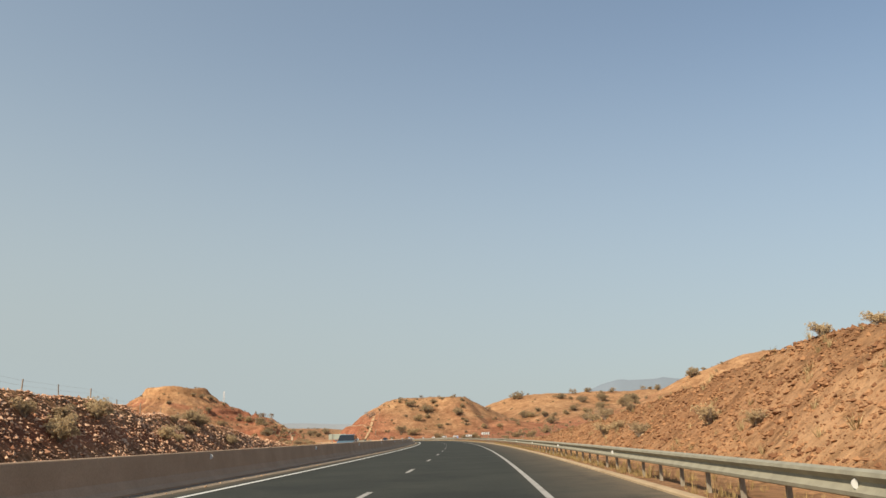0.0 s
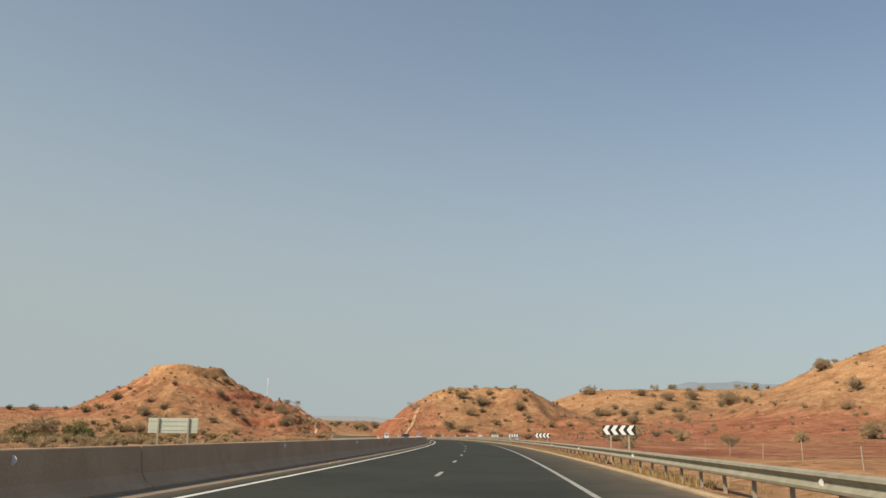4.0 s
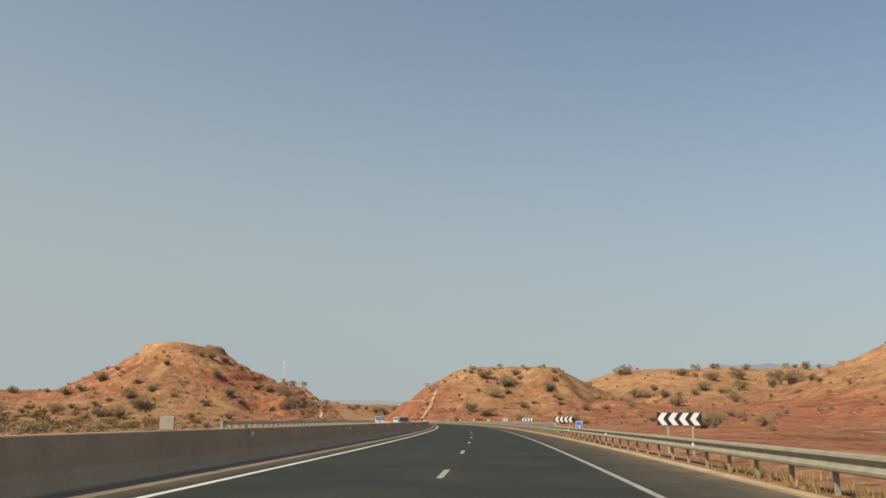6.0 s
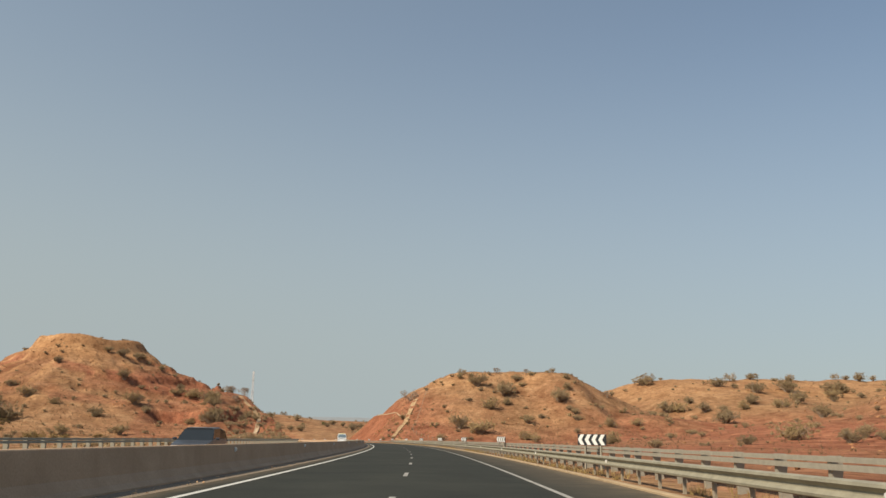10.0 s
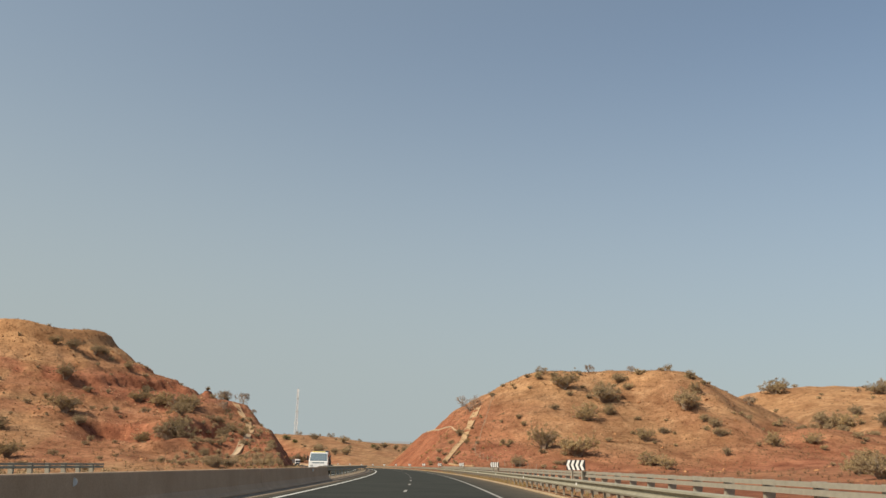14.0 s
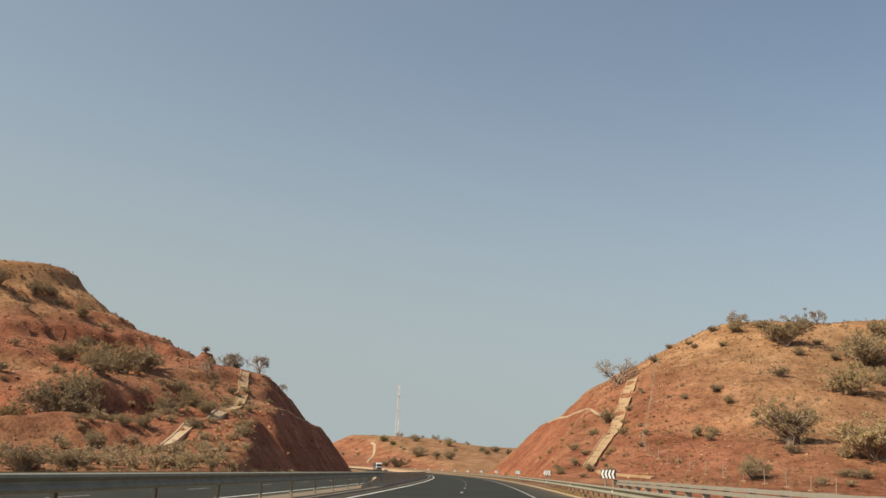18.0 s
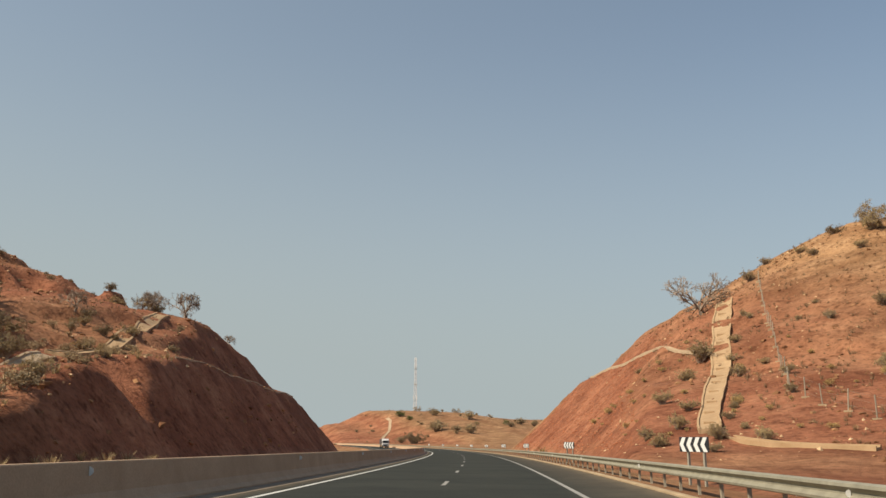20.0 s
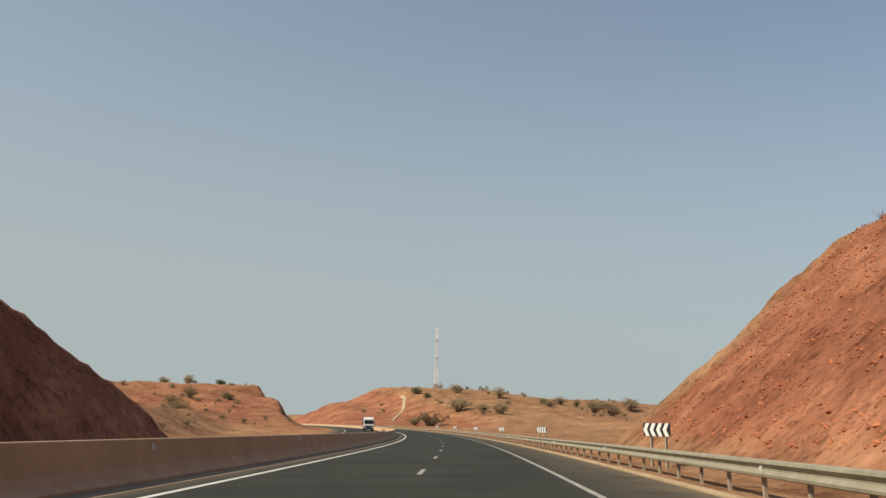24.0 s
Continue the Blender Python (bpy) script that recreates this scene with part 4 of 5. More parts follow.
# ------------------------------------------------------------------ plants
def leaf_material(name, dark, light):
    m, n, l, b = material(name, 0.9)
    info = n.new("ShaderNodeNewGeometry")
    c = ramp(n, l, info.outputs["Random Per Island"], [(0.1, dark), (0.9, light)])
    ob = n.new("ShaderNodeObjectInfo")
    tint = ramp(n, l, ob.outputs["Random"], [(0.0, (0.80, 0.78, 0.74)), (1.0, (1.18, 1.15, 1.05))])
    l.new(mix(n, l, 1.0, c, tint, "MULTIPLY"), b.inputs["Base Color"])
    return m


LEAF = leaf_material("dusty_leaves", (0.225, 0.170, 0.098), (0.360, 0.282, 0.170))
DRY_LEAF = leaf_material("dry_scrub", (0.245, 0.185, 0.098), (0.42, 0.325, 0.180))
GREEN_LEAF = leaf_material("green_scrub", (0.05, 0.065, 0.018), (0.15, 0.165, 0.055))
BARK = plain("grey_bark", (0.30, 0.235, 0.175), 0.95, 0, 0.3, 8.0)
DARK_SCRUB = leaf_material("dark_scrub", (0.125, 0.085, 0.050), (0.24, 0.172, 0.105))
STRAW = leaf_material("dry_grass", (0.25, 0.175, 0.072), (0.45, 0.33, 0.15))
PALE_SCRUB = leaf_material("pale_scrub", (0.32, 0.235, 0.13), (0.58, 0.45, 0.28))
OLIVE_SCRUB = leaf_material("olive_scrub", (0.115, 0.082, 0.030), (0.27, 0.195, 0.085))
STONE = leaf_material("loose_stone", (0.17, 0.078, 0.038), (0.37, 0.20, 0.10))
DARK_STONE = leaf_material("dark_stone", (0.34, 0.168, 0.100), (0.70, 0.46, 0.31))
RED_STONE = leaf_material("red_stone", (0.21, 0.070, 0.035), (0.36, 0.135, 0.068))
PALE_STONE = leaf_material("pale_stone", (0.38, 0.24, 0.14), (0.55, 0.39, 0.24))


def twig_arrays(rng, verts, faces, a, b, r0, r1):
    """Adds a three-sided tapering twig from a to b."""
    a, b = Vector(a), Vector(b)
    d = (b - a).normalized()
    u = d.orthogonal().normalized()
    w = d.cross(u)
    k = len(verts)
    for p, r in ((a, r0), (b, r1)):
        for i in range(3):
            t = i * 2.0944
            verts.append(p + (u * math.cos(t) + w * math.sin(t)) * r)
    for i in range(3):
        j = (i + 1) % 3
        faces.append((k + i, k + j, k + 3 + j, k + 3 + i))


def leaf_tufts(rng, verts, faces, p, size, count):
    """A few small leaf blades round a point."""
    for _ in range(count):
        d = Vector((rng.gauss(0, 1), rng.gauss(0, 1), rng.gauss(0.25, 0.9))).normalized()
        u = d.orthogonal().normalized()
        u.rotate(Euler((rng.uniform(0, 6), rng.uniform(0, 6), rng.uniform(0, 6))))
        q = p + Vector((rng.gauss(0, size * 0.5), rng.gauss(0, size * 0.5), rng.gauss(0, size * 0.4)))
        k = len(verts)
        verts += [q, q + d * size * 0.5 + u * size * 0.15, q + d * size, q + d * size * 0.5 - u * size * 0.15]
        faces.append((k, k + 1, k + 2, k + 3))


def bush_meshes(seed, dense, flat, leaf, lobe_count=7, shoots=10, blade=0.062, blades=46):
    """A twiggy bush about 1 m in radius with its foot at the origin: stems and foliage."""
    rng = random.Random(seed)
    sv, sf, lv, lf = [], [], [], []
    lobes = [(rng.uniform(0, 6.28), rng.uniform(0.15, 0.68), rng.uniform(0.4, 0.6)) for _ in range(lobe_count)]
    for a, d, r in lobes:
        c = Vector((math.cos(a) * d, math.sin(a) * d, 0.20 * flat + rng.uniform(0.0, 0.50) * flat))
        for _ in range(shoots):
            dirn = Vector((rng.gauss(0, 1), rng.gauss(0, 1), abs(rng.gauss(0.3, 0.7)) * flat)).normalized()
            tip = c + dirn * r * rng.uniform(0.75, 1.12)
            tip.z = max(tip.z, 0.04)
            mid = c * 0.45 + Vector((rng.gauss(0, 0.07), rng.gauss(0, 0.07), 0.02))
            twig_arrays(rng, sv, sf, (rng.gauss(0, 0.05), rng.gauss(0, 0.05), -0.12), mid, 0.026, 0.016)
            twig_arrays(rng, sv, sf, mid, tip, 0.014, 0.005)
            for _ in range(3):
                side = mid.lerp(tip, rng.uniform(0.35, 0.95))
                end = side + Vector((rng.gauss(0, 0.16), rng.gauss(0, 0.16), rng.gauss(0.06, 0.12)))
                end.z = max(end.z, 0.03)
                twig_arrays(rng, sv, sf, side, end, 0.008, 0.003)
                if rng.random() < dense:
                    leaf_tufts(rng, lv, lf, end, blade, blades)
            if rng.random() < dense:
                leaf_tufts(rng, lv, lf, tip, blade * 1.15, blades)
    return mesh_from("bush_frame", sv, sf, BARK), mesh_from("foliage", lv, lf, leaf)


BUSH_KINDS = [(bush_meshes(11, 0.95, 0.80, LEAF), "dusty grey-brown bush on the dry slope"),
              (bush_meshes(12, 0.90, 0.95, LEAF), "dense dusty bush with grey twigs"),
              (bush_meshes(13, 0.75, 0.70, DRY_LEAF), "dry brown spreading bush"),
              (bush_meshes(14, 0.62, 0.90, DRY_LEAF), "half-bare dry bush with pale twigs"),
              (bush_meshes(15, 0.95, 0.85, GREEN_LEAF), "dull green bush on red earth"),
              (bush_meshes(19, 0.95, 0.85, PALE_SCRUB), "pale straw-coloured bush rooted in the rock")]


def bush(s, o, r, kind, group):
    (stems, foliage), label = BUSH_KINDS[kind]
    root = tagged(new("bush"), label, "bush", group=group)
    part("bush_frame", stems, None, root)
    part("foliage", foliage, None, root)
    x, y, z = at(s, o, height(s, o) - 0.04 * r)
    k = r * random.uniform(1.0, 1.16)
    root.matrix_world = pose(float(x), float(y), float(z), 0, 0, random.uniform(0, 360)) @ Matrix.Diagonal((k * random.uniform(0.9, 1.15), k * random.uniform(0.9, 1.15), k * random.uniform(0.95, 1.25), 1))
    return root


# places along the road: s, o, radius
PLACES_A = [(638.7, -149.9, 4), (624.1, -163.8, 3.6), (580.3, -157.7, 3.9), (590.7, -153.6, 2.3), (623.8, -156.2, 3), (553.7, -133.1, 3.6), (547.3, -123.4, 4.5), (545.6, -137.6, 2.5), (555.6, -95.1, 3), (564.1, -78.8, 3.1), (650.8, -143.8, 1.6), (656.4, -179, 2), (600.9, -130, 4.2), (581.4, -120.4, 5.5), (609.1, -119.8, 3.8), (623.3, -129.1, 2.1), (644.4, -117.3, 2.5), (593.1, -92.6, 3.1), (600.7, -108.6, 2.7), (640.5, -68.3, 2.2), (659.1, -100.7, 2.4), (658.4, -94.6, 2.6), (662.1, -88.8, 2.4), (665.9, -86.5, 2.2), (662.5, -78.1, 2.2), (636.7, -90.2, 3.6), (609.2, -81.7, 4.2), (603.6, -76.8, 2), (632.2, -82.4, 1.6)]
PLACES_B = [(633.3, -63.3, 3.9), (623.9, -54.8, 4.9), (630.5, -53.4, 3.4), (596, -52.5, 4.1), (600.5, -51.7, 3.2), (606.2, -41.3, 1.8), (595, -40.2, 1.4), (609.2, -36.4, 1.8), (621.1, -44.4, 1.3), (634.7, -68.8, 3.1), (610.4, -53.2, 2.8), (601.3, -60.9, 2.3), (593.6, -42.3, 1.2), (611.6, -39.3, 2.1), (561.3, -33.7, 1.5), (557.9, -35.9, 1.8), (586.9, -43, 1.5), (568.9, -25.7, 1.2), (569.5, -24, 0.85), (622.8, -43.6, 1), (598, -34.4, 1.5), (598.7, -28.4, 1.2), (668.2, -51.5, 1.5), (674, -47.5, 1.3), (669.9, -53.8, 1), (636.6, -42.8, 0.9), (633.1, -39, 0.95), (633.7, -37.9, 0.95), (635.7, -36.9, 1.2), (623.9, -37.2, 1.15), (624.9, -35.4, 0.95), (618.5, -32.6, 0.8), (615.6, -33, 0.9), (611.2, -33.2, 0.8), (640.9, -34.0, 0.85)]
PLACES_C = [(652.8, 55.9, 2.1), (643.2, 61.7, 4.6), (655.7, 71, 1.2), (654, 61.6, 1.6), (647.8, 81.9, 3.1), (647.3, 89.5, 2.2), (641.5, 82.5, 1.9), (635.7, 72, 5.4), (620.8, 60.4, 4.3), (625.6, 69.5, 3.3), (629, 54, 1.3), (627.5, 42.3, 1.2), (622.5, 42.7, 1.1), (601.3, 43, 4.6), (591.2, 49, 4.8), (585, 31.9, 2.1), (607.6, 34.5, 0.9), (619.5, 91.8, 4.9), (628.9, 99.8, 3.3), (639.2, 103.8, 2.5), (633.5, 104.9, 1.4), (621.4, 77.3, 1), (612.2, 72.2, 1), (606.8, 62.8, 1.1), (608.3, 73.9, 2.6), (611.4, 80.9, 1.5), (610.6, 92.8, 1.7), (606.7, 93.9, 2.3), (606.1, 91.2, 1.5), (601.8, 93, 1.9), (580.6, 65, 3.7), (574.8, 65.9, 2.6)]
PLACES_D = [(633.4, 25.4, 1.8), (625.7, 21.4, 1.2), (615.9, 16.8, 0.95), (610.8, 17.6, 0.8), (621.5, 25.3, 1.15), (611.3, 21.6, 0.7), (608.5, 20.3, 0.55), (604.1, 15, 0.9), (603.7, 12.7, 0.75), (597.7, 12.1, 0.75), (598.4, 16.2, 0.85), (596.6, 18.4, 0.75), (605, 18.9, 0.5), (625, 28.9, 0.7), (600.7, 18.6, 0.45), (642.7, 33.6, 0.65), (640.6, 33.6, 0.6), (647.1, 21.8, 0.75), (633.5, 29.2, 0.9), (629.1, 27.2, 0.75), (593.8, 14.5, 0.55), (616, 27.6, 0.7), (609.6, 25.3, 0.7), (633, 36, 0.5), (636.4, 39.5, 0.5)]
PLACES_E = [(705.4, 228.2, 5.2), (699.4, 234.6, 2.8), (738.4, 279.9, 3.7), (730.2, 289.4, 2.1), (728.6, 300.3, 2.5), (736.8, 354.1, 2.7), (731.2, 358.6, 5.2), (738, 378.5, 2.8), (738.1, 400, 5.5), (732.9, 198.5, 6), (662.4, 167.9, 5.8), (657.8, 172, 4.8), (663.7, 180.6, 3), (648, 205.1, 4.2), (685, 236.8, 5.8), (685.7, 257.6, 6.4), (638.9, 183.4, 2.2), (644.7, 177.4, 4.1), (632.3, 190.7, 3.9), (609.7, 164.5, 5.7), (533.2, 153.8, 3.7), (642.5, 227.9, 4.6), (677.5, 282.5, 6), (656.4, 261.2, 2.5), (675, 286.2, 3.4), (531.5, 182.9, 5.6), (659.1, 281.4, 2.9), (517.5, 182.8, 2.4), (506.1, 178.8, 1.8), (627, 209.1, 3.1)]
PLACES_F = [(453.6, 109.6, 2.2), (445.7, 108.1, 1.9), (428.6, 101.5, 1.3), (357.3, 55, 1.6), (462.4, 96.8, 4.6), (441.6, 97.6, 2.8), (596, 115.9, 3.1), (593.1, 103.8, 3.3), (472.2, 52.2, 2.8), (586.7, 86.6, 1.7), (418.2, 46.2, 1.4), (505.5, 167.5, 2.2), (521.1, 164.9, 1.2), (195.4, 16.6, 1.05), (450.2, 79.3, 2), (629.4, 206.6, 3.4), (203.4, 29.4, 1.1), (495.2, 63, 3.4), (665.3, 268.5, 4.8), (685, 288.1, 5.5), (311.5, 45.3, 2.5), (379.9, 148.4, 5.7), (344.7, 103.6, 3.3), (358, 73.9, 3.2), (407.6, 156.5, 1.4), (262.5, 35.3, 0.8), (281, 33, 1.9), (464.5, 205, 4.7), (450.7, 189.2, 3.3), (506.4, 219.2, 3.9), (510.7, 223.6, 3.8)]
PLACES_G = [(324.4, -91.5, 3.5), (444, -140.6, 6.2), (307.7, -98.3, 3), (662.1, -197.1, 3), (659.1, -209.6, 2.3), (960, -66, 2.8), (962, -74, 2.2), (968, -56, 2), (935, -52, 2.2), (925, -62, 3.2), (915, -66, 2.5), (925, -50, 1.8), (880, -58, 3.6), (972, -52, 1.5)]
PLACES_H = [(1189.2, 107.4, 5.655), (1170.6, 128.9, 5.51), (1171.3, 175.5, 4.64), (1165, 184.1, 3.48), (1163.3, 206.7, 4.06), (1162.2, 223.5, 7.105), (1111.2, 75.5, 7.105), (1097.7, 85.7, 3.625), (1085.7, 91.3, 6.38), (1119.4, 167, 7.25), (1107, 171.6, 5.075), (1127.2, 141.6, 3.625), (1190.1, 78.1, 4.35), (1171.9, 78.8, 3.19), (1090.5, 52.1, 6.235), (1099.9, 47.1, 4.06), (1150, 150, 3), (1130, 190, 3.5), (1180, 240, 4), (1140, 120, 2.4)]
PLACES_I = [(70.5, -21.4, 1.0), (66, -21.2, 0.6), (74, -21.5, 0.7), (43.9, -19.8, 1.1), (60.3, -19.9, 0.9), (42.4, -20.9, 0.7), (51, -21, 1), (62.5, -19.7, 0.5), (40, 10, 0.65), (29.9, 10.5, 0.55), (24.7, 10.4, 0.45), (58, 11.4, 0.7), (50.1, 10.0, 0.7), (48, 10.4, 0.5), (70.8, -20.7, 1.0), (76, -19.4, 0.65), (67.5, -20.4, 0.75), (27.7, 13.8, 0.4), (24.3, 14, 0.4), (51, 11.8, 0.5), (70, 12.5, 0.8), (45.2, -20.2, 0.8), (46.4, -20.9, 0.6), (33, -20.4, 0.8)]
BUSH_SETS = [
    ("bushes below the flat-topped hill", PLACES_A, (0, 1, 2, 3)),
    ("bushes on the red foot slope", PLACES_B, (2, 3, 0)),
    ("bushes on the rounded hill", PLACES_C, (0, 2, 3)),
    ("bushes beside the spillway", PLACES_D, (2, 3)),
    ("bushes on the scrubby ridge", PLACES_E, (0, 1, 2)),
    ("bushes in front of the ridge", PLACES_F, (0, 1, 2, 3)),
    ("bushes beside the far carriageway", PLACES_G, (4, 1, 2)),
    ("bushes on the mast hill", PLACES_H, (0, 1, 4)),
    ("bushes on the rock at the start", PLACES_I, (5,)),
]

for group, places, kinds in BUSH_SETS:
    for i, (s, o, r) in enumerate(places):
        bush(s, o, r, kinds[(i * 7 + int(s)) % len(kinds)], group)


def small_bushes(count, s0, s1, o0, o1, low, high, kinds, group, seed):
    rng = random.Random(seed)
    made = 0
    while made < count:
        s, o = rng.uniform(s0, s1), rng.uniform(o0, o1)
        z, cut = land(np.array([s]), np.array([o]))
        if cut[0] > 0.3 or z[0] < 0.5:
            continue
        bush(s, o, rng.uniform(low, high), rng.choice(kinds), group)
        made += 1


small_bushes(48, 575, 670, 24, 135, 0.5, 1.3, (0, 2, 3), "bushes on the rounded hill", 91)

LIGHT_BUSHES = [bush_meshes(16 + i, 0.95, 0.8, LEAF if i < 2 else DRY_LEAF, 4, 5, 0.17, 10) for i in range(3)]


def bush_field(count, s0, s1, o0, o1, low, high, seed, label, leaf=None, cut_most=0.3, lowest=0.3):
    """Many small bushes that nobody would count, joined into one."""
    rng = np.random.RandomState(seed)
    kinds = []
    for pair in LIGHT_BUSHES:
        shapes = []
        for me in pair:
            co = np.empty(len(me.vertices) * 3)
            me.vertices.foreach_get("co", co)
            fa = np.empty(len(me.polygons) * 4, int)
            me.polygons.foreach_get("vertices", fa)
            shapes.append((co.reshape(-1, 3), fa.reshape(-1, 4)))
        kinds.append(shapes)
    s, o = rng.uniform(s0, s1, count * 3), rng.uniform(o0, o1, count * 3)
    z, cut = land(s, o)
    clear_of = np.ones(len(s), bool)
    for a, b in DRAIN_PLACES:
        clear_of &= np.hypot(s - a, o - b) > 1.5
    ok = np.where((cut < cut_most) & (z > lowest) & clear_of)[0][:count]
    x, y, zw = at(s[ok], o[ok], z[ok])
    verts, faces, index, base = [], [], [], 0
    for i in range(len(ok)):
        turn, size = rng.uniform(0, 6.28), low + (high - low) * rng.rand() ** 1.6
        c, d = math.cos(turn) * size, math.sin(turn) * size
        for slot, (co, fa) in enumerate(kinds[rng.randint(3)]):
            verts.append(np.stack([co[:, 0] * c - co[:, 1] * d + x[i], co[:, 0] * d + co[:, 1] * c + y[i], co[:, 2] * size + zw[i]], -1))
            faces.append(fa + base)
            index.append(np.full(len(fa), slot))
            base += len(co)
    me = mesh_from("scrub_bushes", np.concatenate(verts).tolist(), np.concatenate(faces).tolist(), [BARK, leaf or LEAF])
    me.polygons.foreach_set("material_index", np.concatenate(index))
    tagged(new("scrub_bushes", me), label, "scrub", kind="stuff")


bush_field(210, 560, 690, -190, -26, 0.5, 1.7, 92, "small grey-brown bushes below the flat-topped hill")
bush_field(270, 430, 745, 95, 340, 0.6, 2.4, 93, "grey-brown bushes over the scrubby ridge")
bush_field(70, 1080, 1300, 30, 280, 0.8, 2.4, 94, "small bushes on the hill with the mast")
bush_field(60, 890, 1010, -150, -45, 0.6, 1.8, 95, "small bushes on the far spur")
bush_field(230, 552, 632, -48, -24.5, 0.35, 1.25, 98, "pale dry bushes at the foot of the red slope", PALE_SCRUB)
bush_field(46, 597, 645, 11.5, 33, 0.25, 0.75, 100, "small dry bushes beside the stepped spillway", STRAW, 2.0)
bush_field(45, 770, 890, -75, -26, 0.5, 1.5, 99, "low bushes before the far spur")
bush_field(60, 140, 470, 14, 90, 0.4, 1.2, 96, "low dry bushes beside the embankment")
bush_field(130, 330, 560, -190, -80, 1.0, 3.0, 102, "olive-tan thicket on the flat below the hill", OLIVE_SCRUB, 0.3, -4.0)
bush_field(110, 332, 372, -108, -70, 0.8, 2.1, 104, "dense olive thicket beyond the far carriageway", OLIVE_SCRUB, 0.3, -4.0)
bush_field(60, 262, 320, -98, -62, 0.8, 2.2, 105, "dense dry thicket beyond the far carriageway", None, 0.3, -4.0)
bush_field(70, 535, 600, -185, -110, 0.9, 2.6, 103, "olive-tan bushes at the hill's foot", OLIVE_SCRUB)
bush_field(170, 140, 560, -120, -25, 0.5, 1.6, 97, "low dry bushes beyond the far carriageway", None, 0.3, -4.0)
bush_field(150, 130, 500, -70, -25, 0.5, 1.6, 101, "pale dry scrub behind the far barrier", PALE_SCRUB, 0.3, -4.0)


def tree_meshes(seed, leafy, spread, stem=0.22, depth=4):
    """A small bare tree about 1 m high: trunk, branches, foliage."""
    rng = random.Random(seed)
    tv, tf, bv, bf, lv, lf = [], [], [], [], [], []
    fork = Vector((rng.uniform(-0.05, 0.05), rng.uniform(-0.05, 0.05), stem))
    twig_arrays(rng, tv, tf, (0, 0, -0.08), fork, 0.045, 0.032)
    twig_arrays(rng, tv, tf, (0.03, 0, -0.08), fork + Vector((0.05, 0.03, 0.02)), 0.03, 0.02)

    def grow(p, d, length, r, depth):
        q = p + d * length
        twig_arrays(rng, bv, bf, p, q, r, r * 0.62)
        if depth == 0:
            if rng.random() < leafy:
                leaf_tufts(rng, lv, lf, q, 0.055, 6)
            return
        for _ in range(3):
            nd = (d + Vector((rng.gauss(0, 0.60) * spread, rng.gauss(0, 0.60) * spread, rng.gauss(0.10, 0.55)))).normalized()
            grow(q, nd, length * rng.uniform(0.52, 0.80), r * 0.64, depth - 1)

    for i in range(7):
        a = i * 0.9 + rng.uniform(-0.3, 0.3)
        up = rng.uniform(0.25, 1.7)
        grow(fork, Vector((math.cos(a) * spread, math.sin(a) * spread, up)).normalized(), rng.uniform(0.20, 0.27), 0.022, depth)
    return mesh_from("trunk", tv, tf, BARK), mesh_from("crown_wood", bv, bf, BARK), mesh_from("foliage", lv, lf, BARK if leafy < 0.5 else LEAF)


TREE_KINDS = [(tree_meshes(21, 0.0, 0.92, 0.08, 5), "bare spreading tree at the top of the cutting"),
              (tree_meshes(22, 0.06, 0.70, 0.14, 5), "small thorny tree with bare grey twigs"),
              (tree_meshes(23, 0.85, 1.1), "low round tree with dusty foliage")]


def tree(s, o, high, kind, label=""):
    (trunk, branches, foliage), text = TREE_KINDS[kind]
    root = tagged(new("tree"), label or text, "tree", group="trees on the hills")
    part("trunk", trunk, None, root)
    part("crown_wood", branches, None, root)
    part("foliage", foliage, None, root)
    x, y, z = at(s, o, height(s, o) - 0.02 * high)
    root.matrix_world = pose(float(x), float(y), float(z), 0, 0, random.uniform(0, 360)) @ Matrix.Diagonal((high, high, high, 1))


tree(656.4, 33.2, 8.3, 0)
tree(670, -42.0, 5.4, 1)
tree(672, -47.6, 4.4, 1)
tree(675, -49.5, 4.6, 1)
tree(686.6, -38.9, 2.4, 1)
tree(639.5, -45.4, 3.4, 1)
tree(671, -49.0, 2.6, 2)
tree(656, 58.0, 4.0, 2)
tree(658, 75.5, 4.2, 1)
tree(651.9, 88.4, 3.6, 1)
tree(640, 124, 4.4, 1)
tree(504, 219, 8.0, 2)
tree(738, 204, 8.0, 2)
tree(735, 262, 7.0, 2)
tree(736, 280, 6.0, 2)
tree(737, 310, 5.5, 2)
tree(737, 346, 5.5, 2)
tree(1250, 122, 6.5, 2)
tree(1256, 165, 7.5, 2)
tree(662, -197, 5.0, 2)


